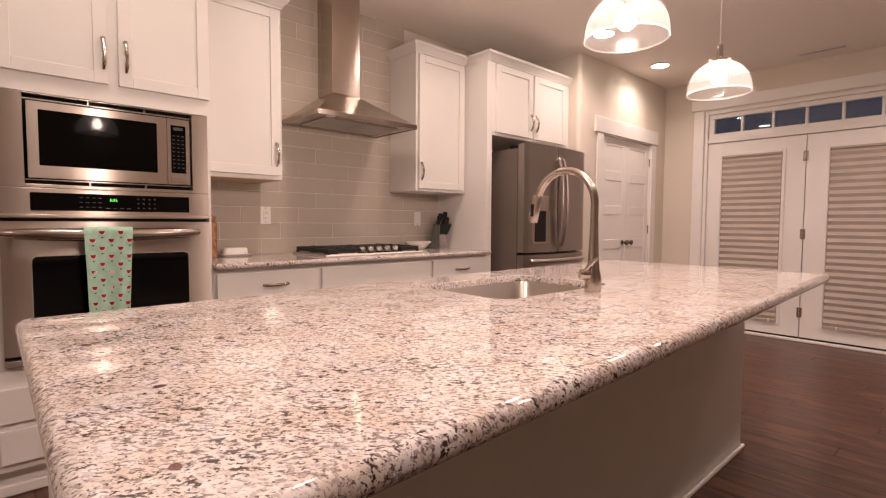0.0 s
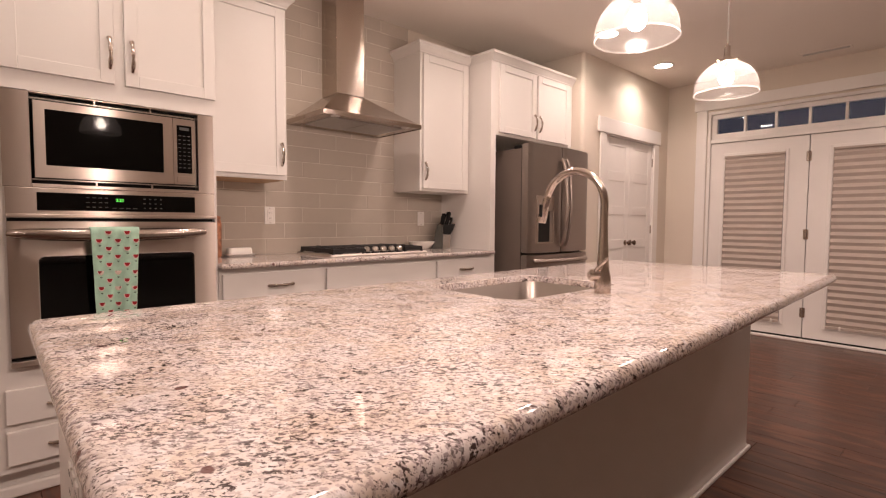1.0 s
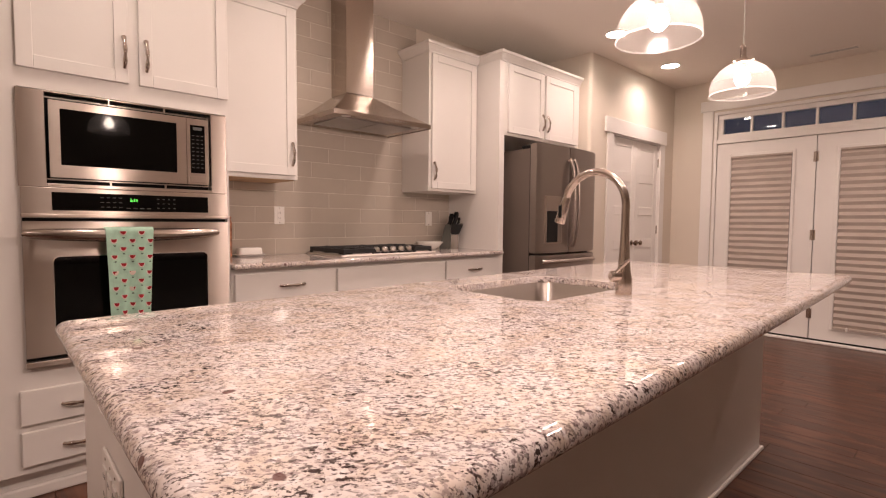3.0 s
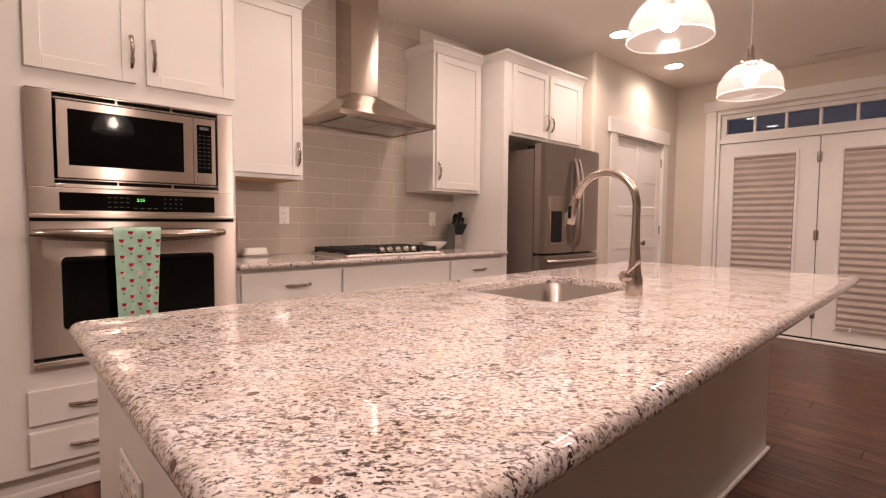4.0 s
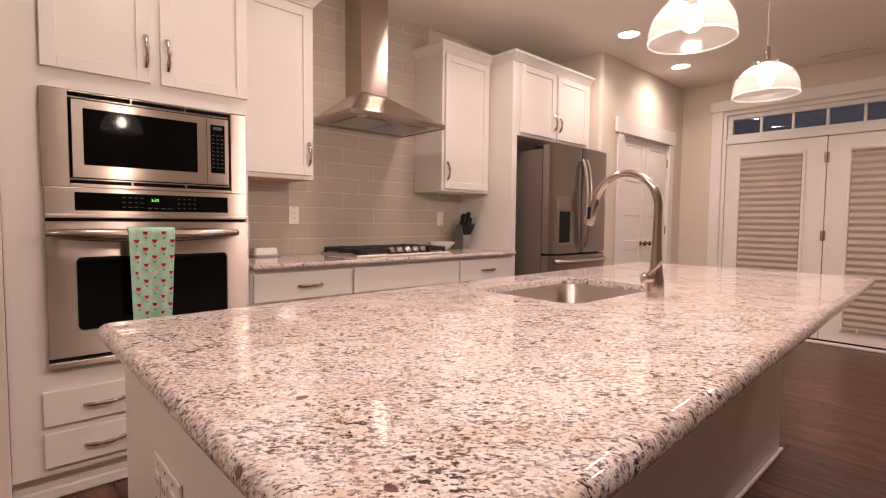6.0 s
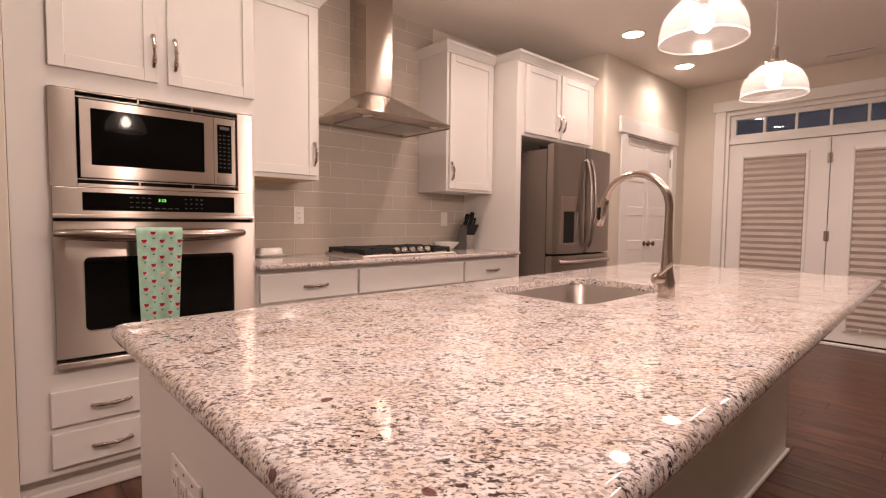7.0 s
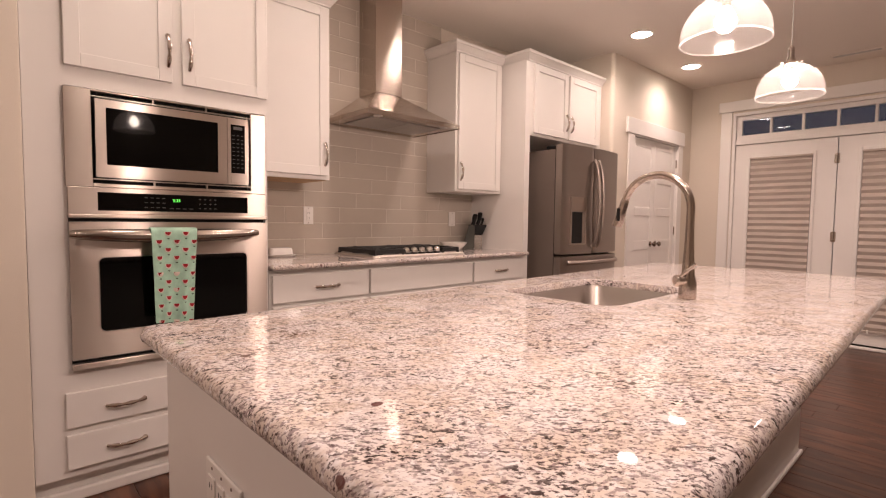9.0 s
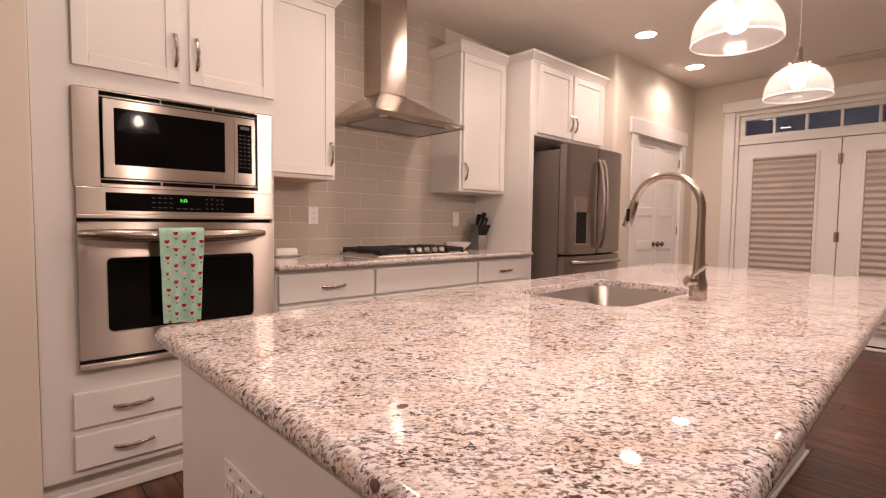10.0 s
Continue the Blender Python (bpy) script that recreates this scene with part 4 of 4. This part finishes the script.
def cooktop():
    x0, x1, y0, y1, z = 1.496, 2.276, 2.682, 3.145, ZB + 0.0005
    c = thing("gas_cooktop", (1.86, 2.9, z), "stainless gas cooktop with black iron grates and five knobs", "cooktop")
    bm = bmesh.new()
    a = ring(bm, rounded(x0, x1, y0, y1, 0.02, 4), z)
    b = ring(bm, rounded(x0, x1, y0, y1, 0.02, 4), z + 0.004)
    d = ring(bm, rounded(x0 + 0.007, x1 - 0.007, y0 + 0.007, y1 - 0.007, 0.015, 4), z + 0.013)
    e = ring(bm, rounded(x0 + 0.024, x1 - 0.024, y0 + 0.024, y1 - 0.024, 0.01, 4), z + 0.010)
    for p, q in ((a, b), (b, d), (d, e)):
        skin(bm, p, q)
    bm.faces.new(e)
    bm.faces.new(a[::-1])
    part("tray", bm, TRAY, c)
    zt = z + 0.010
    for bx, by, r in ((1.60, 2.80, 0.045), (1.60, 3.01, 0.036), (1.865, 2.97, 0.055), (2.12, 2.80, 0.036), (2.12, 3.01, 0.045)):
        bm = bmesh.new()
        lathe(bm, [(0, zt), (r, zt), (r, zt + 0.012), (r * 0.8, zt + 0.016), (r * 0.8, zt + 0.022), (r * 0.3, zt + 0.024), (0, zt + 0.024)], bx, by, 20)
        part("burner", bm, IRON, c, "", True)
    for gx0, gx1, gy0 in ((1.522, 1.755, 2.706), (1.757, 2.086, 2.800), (2.088, 2.245, 2.716)):
        g = bmesh.new()
        zz, w, gy1 = zt + 0.037, 0.007, 3.12
        for yy in (gy0, gy1):
            box(g, gx0, gx1, yy - w, yy + w, zz - 0.027, zz, 0.002, 1)
        for xx in (gx0 + w, gx1 - w):
            box(g, xx - w, xx + w, gy0, gy1, zz - 0.027, zz, 0.002, 1)
        gm, ym = (gx0 + gx1) / 2, (gy0 + gy1) / 2
        box(g, gm - 0.005, gm + 0.005, gy0, gy1, zz - 0.022, zz + 0.004, 0.002, 1)
        for yy in (gy0 + (gy1 - gy0) * 0.25, ym, gy0 + (gy1 - gy0) * 0.75):
            box(g, gx0, gx1, yy - 0.005, yy + 0.005, zz - 0.022, zz + 0.004, 0.002, 1)
        for xx in (gx0 + w, gx1 - w):
            for yy in (gy0, gy1):
                box(g, xx - 0.009, xx + 0.009, yy - 0.009, yy + 0.009, zt, zz - 0.0265, 0.002, 1)
        part("grate", g, IRON, c, "black cast iron grate")
    for k in range(5):
        x = 1.790 + 0.067 * k
        bm = bmesh.new()
        k2 = tube(bmesh.new(), [(x, 2.735, zt + 0.0004), (x, 2.735, zt + 0.010), (x, 2.735, zt + 0.011)], [0.027, 0.027, 0.024], 20)
        part("collar", k2, BLACK, c, "", True)
        tube(bm, [(x, 2.735, zt + 0.0115), (x, 2.735, zt + 0.018), (x, 2.735, zt + 0.030), (x, 2.735, zt + 0.038), (x, 2.735, zt + 0.043), (x, 2.735, zt + 0.045)], [0.023, 0.024, 0.0225, 0.018, 0.011, 0.003], 20)
        part("knob", bm, CHROME, c, "chrome knob", True)


cooktop()


def butter_dish(x, y):
    t = thing("butter_dish", (x, y, ZB), "white ceramic butter dish with its lid on", "butter dish")
    bm = bmesh.new()
    rs = [ring(bm, rounded(x - a, x + a, y - b, y + b, 0.02, 4), z) for a, b, z in ((0.075, 0.04, ZB + 0.0005), (0.095, 0.055, ZB + 0.012), (0.092, 0.052, ZB + 0.013), (0.075, 0.04, ZB + 0.006))]
    for a, b in zip(rs, rs[1:]):
        skin(bm, a, b)
    bm.faces.new(rs[0][::-1])
    bm.faces.new(rs[-1])
    part("plate", bm, CERAMIC, t, "", True)
    bm = bmesh.new()
    rs = [ring(bm, rounded(x - a, x + a, y - b, y + b, 0.018, 5), z) for a, b, z in ((0.074, 0.036, ZB + 0.0135), (0.071, 0.035, ZB + 0.044), (0.066, 0.031, ZB + 0.052), (0.055, 0.022, ZB + 0.054))]
    for a, b in zip(rs, rs[1:]):
        skin(bm, a, b)
    bm.faces.new(rs[-1])
    part("lid", bm, CERAMIC, t, "", True)


butter_dish(1.112, 3.12)


def bowl(x, y):
    bm = bmesh.new()
    lathe(bm, [(0, ZB + 0.0005), (0.05, ZB + 0.0005), (0.055, ZB + 0.004), (0.083, ZB + 0.026), (0.108, ZB + 0.056), (0.1085, ZB + 0.059), (0.105, ZB + 0.058), (0.078, ZB + 0.029), (0.05, ZB + 0.010), (0, ZB + 0.009)], x, y, 36)
    tagged(part("bowl", bm, CERAMIC, None, "", True), "low white ceramic bowl on the granite counter", "bowl")


bowl(2.545, 3.075)


def knife_block(x, y):
    """A slanted block seen from its side: profiles in (u, z), u along the slant's foot, drawn out across it."""
    t = thing("knife_block", (x, y, ZB), "dark knife block with a steel front and black-handled knives", "knife block")
    u, w = Vector((0.737, -0.675, 0)), Vector((0.675, 0.737, 0))

    def solid(name, prof, lo, hi, mat, label="", r=0.003):
        bm = bmesh.new()
        a = [bm.verts.new(Vector((x, y, ZB + 0.0006 + q)) + u * p + w * lo) for p, q in prof]
        b = [bm.verts.new(Vector((x, y, ZB + 0.0006 + q)) + u * p + w * hi) for p, q in prof]
        skin(bm, a, b)
        bm.faces.new(a)
        bm.faces.new(b)
        bmesh.ops.bevel(bm, geom=bm.edges[:], offset=r, segments=2, affect="EDGES")
        return part(name, bm, mat, t, label, True)

    solid("block", [(0, 0), (0.096, 0), (0.096, 0.198), (0.050, 0.198)], 0, 0.08, SMOKE, "smoky dark block")
    solid("front_plate", [(0.0975, 0), (0.160, 0), (0.160, 0.114), (0.0975, 0.114)], 0.004, 0.076, KNIFE_STEEL, "brushed steel front plate")
    solid("head", [(0.0975, 0.1155), (0.162, 0.1155), (0.198, 0.200), (0.0975, 0.198)], 0, 0.08, BLACK, "black knife head")
    for p, q, d, l, h in [(0.062, 0.199, 0.012, 0.074, 0.032), (0.066, 0.199, 0.047, 0.092, 0.034), (0.102, 0.200, 0.022, 0.104, 0.034), (0.108, 0.200, 0.060, 0.078, 0.030), (0.140, 0.201, 0.030, 0.058, 0.020), (0.144, 0.201, 0.064, 0.044, 0.018)]:
        base = Vector((x, y, ZB + 0.0006 + q - 0.004)) + u * (p + h / 2) + w * d
        lean = u * 0.22 + Vector((0, 0, 1))
        pts = [base + lean * (l * f) + u * (0.006 * math.sin(3.0 * f)) for f in (0, 0.06, 0.25, 0.5, 0.75, 0.92, 1.0)]
        bm = tube(bmesh.new(), pts, [h * g for g in (0.44, 0.50, 0.44, 0.50, 0.58, 0.60, 0.40)], 12, 0.95)
        handle = part("knife_handle", bm, BLACK, t, "", True)
        part("bolster", tube(bmesh.new(), [base - lean * 0.001, base + lean * 0.005], h * 0.45, 12, 0.66), CHROME, handle, "bright steel bolster")
    for k in range(4):
        d = 0.012 + 0.018 * k
        solid("steel_cap", [(0.168, 0.2005), (0.192, 0.2010), (0.193, 0.208), (0.169, 0.2075)], d - 0.006, d + 0.006, CHROME, r=0.001)


knife_block(2.655, 3.085)


def canister(x, y):
    t = thing("canister", (x, y, ZB), "terracotta patterned canister beside the oven cabinet", "canister")
    bm = bmesh.new()
    lathe(bm, [(0, ZB + 0.0005), (0.05, ZB + 0.0005), (0.056, ZB + 0.01), (0.058, ZB + 0.2), (0.052, ZB + 0.225), (0, ZB + 0.2255)], x, y, 24)
    part("jar", bm, TERRA, t, "", True)
    bm = bmesh.new()
    lathe(bm, [(0.054, ZB + 0.226), (0.054, ZB + 0.24), (0.03, ZB + 0.25), (0.012, ZB + 0.252), (0.014, ZB + 0.27), (0, ZB + 0.274)], x, y, 24)
    part("lid", bm, TERRA, t, "", True)


canister(0.935, 3.08)


def wall_plate(place, normal, gangs, label, slots=True):
    """A cover plate with its devices; normal is -y (tile wall) or -x (island end)."""
    x, y, z = place
    t = thing("outlet_plate", place, label, "outlet", "outlets")
    w, h = 0.070 + 0.046 * (gangs - 1), 0.115
    turn = Matrix.Translation(place) @ (Matrix.Identity(4) if normal == "y" else Matrix.Rotation(radians(-90), 4, "Z"))
    bm = boxes((-w / 2, w / 2, -0.006, 0.0, -h / 2, h / 2), r=0.0025)
    bmesh.ops.transform(bm, matrix=turn, verts=bm.verts)
    part("plate", bm, WHITE_PLASTIC, t)
    for g in range(gangs):
        cx = (g - (gangs - 1) / 2) * 0.046
        bm = boxes((cx - 0.0165, cx + 0.0165, -0.009, -0.0055, -0.033, 0.033), r=0.001, seg=1)
        bmesh.ops.transform(bm, matrix=turn, verts=bm.verts)
        d = part("socket", bm, WHITE_PLASTIC, t)
        if slots:
            for s in (-0.018, 0.016):
                for o in (-0.006, 0.006):
                    bm = boxes((cx + o - 0.001, cx + o + 0.001, -0.0094, -0.0088, s - 0.004, s + 0.005))
                    bmesh.ops.transform(bm, matrix=turn, verts=bm.verts)
                    part("slot", bm, BLACK, d)
        for s in (-0.047, 0.047):
            bm = tube(bmesh.new(), [(cx, -0.0055, s), (cx, -0.0068, s)], 0.003, 8)
            bmesh.ops.transform(bm, matrix=turn, verts=bm.verts)
            part("screw", bm, STEEL_H, t)


wall_plate((1.337, Y_COOK - 0.0100, 1.175), "y", 1, "white outlet with its cover plate on the tiled wall")
wall_plate((2.627, Y_COOK - 0.0100, 1.164), "y", 1, "white switch with its cover plate on the tiled wall", False)

# ---- island ----
IX0, IX1, IY0, IY1, ZI = 0.034, 2.800, 0.366, 1.476, 0.914
TOP = 0.040
SINK = (1.092, 1.690, 0.922, 1.340, 0.06)


def island():
    t = thing("kitchen_island", (1.43, 1.1, 0), "white panelled kitchen island under a granite top", "kitchen island")
    x0, x1, y0, y1 = 0.080, 2.780, 0.788, 1.430
    z1 = ZI - TOP - 0.0005
    part("end_panel", boxes((x0, x0 + 0.02, 0.60, y1, 0, z1), r=0.002, seg=1), CAB, t)
    part("end_panel", boxes((x1 - 0.02, x1, y0, y1, 0, z1), r=0.003, seg=2), CAB, t)
    part("back_panel", boxes((x0 + 0.0205, x1 - 0.0205, y0, y0 + 0.02, 0, z1)), CAB, t)
    part("cabinet_front", boxes((x0 + 0.0205, x1 - 0.0205, y1 - 0.02, y1, 0, z1)), CAB, t)
    shoe = boxes((x0 + 0.0, x1 + 0.016, y0 - 0.017, y0 - 0.0025, 0, 0.021), r=0.006, seg=3)
    part("shoe_moulding", shoe, TRIM, t, "", True)
    part("shoe_moulding", boxes((x1 + 0.0005, x1 + 0.016, y0 - 0.002, y1, 0, 0.021), r=0.006, seg=3), TRIM, t, "", True)

island()
tagged(part("island_top", slab(IX0, IX1, IY0, IY1, ZI - TOP, ZI, 0.026, 0.02, SINK, 0.033), GRANITE, None, "", True), "polished speckled granite island top with a rounded edge", "worktop")
wall_plate((0.0795, 1.068, 0.668), "x", 3, "white three-gang outlet plate on the island's end panel")


def sink():
    x0, x1, y0, y1, r = SINK
    t = thing("sink", ((x0 + x1) / 2, (y0 + y1) / 2, 0.66), "undermounted single stainless steel sink bowl", "sink")
    zt = ZI - 0.0265
    bm = bmesh.new()
    spec = [(-0.022, zt - 0.003), (-0.022, zt), (-0.003, zt), (0.000, zt - 0.004), (0.006, zt - 0.17), (0.020, zt - 0.19), (0.040, zt - 0.205), (0.10, zt - 0.209)]
    rings = [ring(bm, rounded(x0 + d, x1 - d, y0 + d, y1 - d, max(0.02, r - d * 0.5), 8), z) for d, z in spec]
    for a, b in zip(rings, rings[1:]):
        skin(bm, a, b)
    bm.faces.new(rings[-1])
    part("bowl", bm, SINK_STEEL, t, "", True)
    bm = bmesh.new()
    lathe(bm, [(0.045, zt - 0.2085), (0.043, zt - 0.206), (0.03, zt - 0.2075), (0, zt - 0.2078)], (x0 + x1) / 2, (y0 + y1) / 2, 24)
    part("drain", bm, CHROME, t, "", True)


sink()


def faucet():
    x, y = 1.432, 0.845
    t = thing("faucet", (x, y, ZI), "brushed nickel gooseneck pull-down faucet with a side lever", "faucet")
    bm = bmesh.new()
    lathe(bm, [(0, ZI + 0.0005), (0.0260, ZI + 0.0005), (0.0265, ZI + 0.003), (0.0262, ZI + 0.045), (0.0245, ZI + 0.056), (0.0205, ZI + 0.072), (0.0180, ZI + 0.10), (0.0158, ZI + 0.14), (0.0138, ZI + 0.185), (0.0126, ZI + 0.235), (0.0, ZI + 0.2352)], x, y, 28)
    part("base", bm, NICKEL, t, "", True)
    pts = [(x, y, ZI + 0.21), (x, y, ZI + 0.25), (x, y - 0.0005, 1.19)]
    yc, zc, R = 0.9565, 1.200, 0.1120
    for k in range(0, 19):
        a = radians(180 - 165 * k / 18)
        pts.append((x, yc + R * math.cos(a), zc + R * math.sin(a)))
    end = Vector(pts[-1])
    bm = tube(bmesh.new(), pts, 0.0126, 18)
    part("spout", bm, NICKEL, t, "", True)
    tip = Vector((x, 1.092, 1.142))
    d = tip - end
    bm = tube(bmesh.new(), [end - d * 0.03, end + d * 0.02, end + d * 0.05, end + d * 0.5, end + d * 0.9, tip, tip + d * 0.02], [0.0128, 0.0142, 0.0142, 0.0165, 0.0185, 0.0185, 0.015], 18)
    head = part("spray_head", bm, NICKEL, t, "", True)
    q = end + d * 0.55
    bm = boxes((x - 0.0195, x - 0.0145, q.y - 0.006, q.y + 0.006, q.z - 0.022, q.z + 0.022), r=0.002)
    part("button", bm, BLACK, head)
    bm = tube(bmesh.new(), [(x - 0.016, y + 0.010, 0.972), (x - 0.036, y + 0.022, 0.972), (x - 0.041, y + 0.025, 0.972)], [0.019, 0.019, 0.012], 18)
    hub = part("lever_hub", bm, NICKEL, t, "", True)
    bm = tube(bmesh.new(), [(x - 0.032, y + 0.014, 0.982), (x - 0.034, y - 0.004, 1.000), (x - 0.036, y - 0.026, 1.020), (x - 0.037, y - 0.036, 1.029)], [0.007, 0.0065, 0.0065, 0.005], 12, 0.7)
    part("lever", bm, NICKEL, hub, "", True)


faucet()

# ---- ceiling fixtures ----
def pendant(x, y):
    t = thing("pendant_lamp", (x, y, 1.72), "lit pendant lamp with a seeded glass dome shade and nickel socket", "pendant lamp", "pendants over the island")
    zr, R, H = (1.711 if x > 2 else 1.719), 0.1275, 0.141
    outer = [(R, zr + 0.0085), (R, zr + 0.022)]
    n = 16
    for k in range(1, n + 1):
        a = radians(78 * k / n)
        outer.append((max(0.03, R * math.cos(a) ** 1.0), zr + 0.022 + (H - 0.022) * math.sin(a) / math.sin(radians(78))))
    bm = lathe(bmesh.new(), outer, x, y, 48)
    part("shade", bm, SEEDED, t, "clear seeded glass dome", True)
    bm = lathe(bmesh.new(), [(R - 0.002, zr + 0.002), (R, zr + 0.001), (R + 0.002, zr + 0.003), (R + 0.002, zr + 0.006), (R, zr + 0.008), (R - 0.002, zr + 0.006)], x, y, 48, True)
    part("rim", bm, RIM, t, "thick bright glass rim", True)
    top = zr + H
    bm = lathe(bmesh.new(), [(0, top + 0.080), (0.004, top + 0.0799), (0.006, top + 0.076), (0.011, top + 0.073), (0.0125, top + 0.066), (0.0125, top + 0.062), (0.0125, top + 0.024), (0.017, top + 0.022), (0.017, top + 0.014), (0.031, top + 0.010), (0.034, top + 0.004), (0.035, top - 0.003), (0.03, top - 0.006), (0, top - 0.006)], x, y, 24)
    for k in range(3):
        a = 2 * math.pi * k / 3 + 0.4
        tube(bm, [(x + 0.034 * math.cos(a), y + 0.034 * math.sin(a), top + 0.004), (x + 0.043 * math.cos(a), y + 0.043 * math.sin(a), top + 0.0055), (x + 0.047 * math.cos(a), y + 0.047 * math.sin(a), top + 0.0055)], [0.003, 0.003, 0.004], 8)
    part("socket", bm, NICKEL, t, "brushed nickel socket and thumbscrews", True)
    bm = lathe(bmesh.new(), [(0, 1.750), (0.014, 1.753), (0.025, 1.763), (0.031, 1.780), (0.029, 1.796), (0.021, 1.812), (0.0135, 1.827), (0, 1.8275)], x, y, 20)
    b = part("bulb", bm, BULB, t, "glowing bulb", True)
    b.visible_shadow = False
    bm = lathe(bmesh.new(), [(0, 1.828), (0.0125, 1.828), (0.013, 1.832), (0.013, top - 0.0065), (0, top - 0.0065)], x, y, 16)
    part("lamp_holder", bm, NICKEL, t, "", True)
    bm = tube(bmesh.new(), [(x, y, top + 0.0805), (x, y, CEIL - 0.0205)], 0.0022, 6)
    part("cord", bm, GREY_PLASTIC, t)
    bm = lathe(bmesh.new(), [(0, CEIL - 0.022), (0.045, CEIL - 0.020), (0.060, CEIL - 0.008), (0.0605, CEIL - 0.0005), (0, CEIL - 0.0005)], x, y, 28)
    part("canopy", bm, NICKEL, t, "", True)


for x, y in PENDANTS:
    pendant(x, y)


def can(x, y):
    t = thing("recessed_or_fill_light", (x, y, CEIL), "lit recessed ceiling light or added fill light with a white trim ring", "recessed light", "recessed lights")
    bm = lathe(bmesh.new(), [(0.096, CEIL - 0.0004), (0.096, CEIL - 0.005), (0.080, CEIL - 0.008), (0.076, CEIL - 0.0045), (0.076, CEIL - 0.0004)], x, y, 32, True)
    part("trim_ring", bm, WHITE_PLASTIC, t, "", True)
    bm = lathe(bmesh.new(), [(0, CEIL - 0.0042), (0.0758, CEIL - 0.0042), (0.0758, CEIL - 0.0006), (0, CEIL - 0.0006)], x, y, 32)
    part("lens", bm, CAN_GLOW, t, "glowing lens")


# the last five are added fill lights out of view, built like the kitchen row
for x, y, watts in CANS_AND_FILLS:
    can(x, y)


def vent():
    t = thing("ceiling_vent", (5.49, 1.03, CEIL), "white slotted ceiling air vent", "vent")
    x0, x1, y0, y1 = 5.44, 5.545, 0.85, 1.22
    part("frame", boxes((x0, x0 + 0.016, y0, y1, CEIL - 0.006, CEIL - 0.0005), (x1 - 0.016, x1, y0, y1, CEIL - 0.006, CEIL - 0.0005), (x0 + 0.016, x1 - 0.016, y0, y0 + 0.016, CEIL - 0.006, CEIL - 0.0005), (x0 + 0.016, x1 - 0.016, y1 - 0.016, y1, CEIL - 0.006, CEIL - 0.0005)), CEILING, t)
    part("backing", boxes((x0 + 0.016, x1 - 0.016, y0 + 0.016, y1 - 0.016, CEIL - 0.0015, CEIL - 0.0005)), GREY_PLASTIC, t)
    for k in range(2):
        x = x0 + 0.038 + k * 0.026
        part("slat", boxes((x, x + 0.002, y0 + 0.0165, y1 - 0.0165, CEIL - 0.0028, CEIL - 0.0016)), WHITE_PLASTIC, t)


vent()

# ---- tiles of the cook wall ----
grout = structure("backsplash", boxes((0.823, 2.8655, Y_COOK - 0.0082, Y_COOK - 0.0005, ZB + 0.0005, 1.40), (0.823, 2.492, Y_COOK - 0.0082, Y_COOK - 0.0005, 1.4005, CEIL - 0.001)), GROUT, "glossy taupe glass subway tile to the ceiling", "tile wall")
ROW, LONG, JOINT = 0.1036, 0.393, 0.0035
meshes = {}


def piece(name, size, mat, r):
    key = (name, *(round(v, 4) for v in size))
    if key not in meshes:
        bm = boxes((-size[0] / 2, size[0] / 2, -size[1] / 2, size[1] / 2, -size[2] / 2, size[2] / 2))
        front = [e for e in bm.edges if all((v.co.y < 0 if name == "tile" else v.co.z > 0) for v in e.verts)]
        bmesh.ops.bevel(bm, geom=front, offset=r, segments=1, affect="EDGES")
        me = bpy.data.meshes.new(name)
        bm.to_mesh(me)
        bm.free()
        me.materials.append(mat)
        meshes[key] = me
    return meshes[key]


rng = random.Random(4)
row = 0
z = 1.0235 - ROW
while z < CEIL - 0.01:
    x_end = 2.8655 if z < 1.36 else 2.492
    start = 1.442 + (row - 1) % 3 * 0.131
    edges = sorted({round(start + LONG * k, 4) for k in range(-3, 5)})
    edges = [0.823] + [e for e in edges if 0.84 < e < x_end - 0.02] + [x_end]
    za, zb = max(z + JOINT / 2, ZB + 0.002), min(z + ROW - JOINT / 2, CEIL - 0.003)
    for a, b in zip(edges, edges[1:]):
        w, h = b - a - JOINT, zb - za
        ob = new("tile", piece("tile", (w, 0.0065, h), TILE, 0.0018))
        ob.parent = grout
        ob.location = ((a + b) / 2, Y_COOK - 0.0030 - 0.00325 + rng.uniform(-0.0002, 0.0002), (za + zb) / 2)
        ob.rotation_euler = (radians(rng.uniform(-0.12, 0.12)), 0, radians(rng.uniform(-0.10, 0.10)))
    z += ROW
    row += 1

# ---- planks of the floor ----
rng = random.Random(9)
WIDE = 0.127
x = X_LEFT
while x < X_FRENCH - 0.01:
    w = min(WIDE, X_FRENCH - x)
    y = Y_BACK - rng.uniform(0.0, 1.2)
    near = x > -0.8
    while y < 3.2:
        long = rng.choice((0.9, 1.2, 1.5, 1.8)) if near else 2.4
        a, b = max(y, Y_BACK), min(y + long, 3.2)
        if b - a > 0.05:
            ob = new("plank", piece("plank", (w - 0.0016, b - a - 0.0016, 0.0118), FLOOR_WOOD, 0.0012))
            ob.parent = floor
            ob.location = (x + w / 2, (a + b) / 2, -0.0060)
        y += long
    x += WIDE
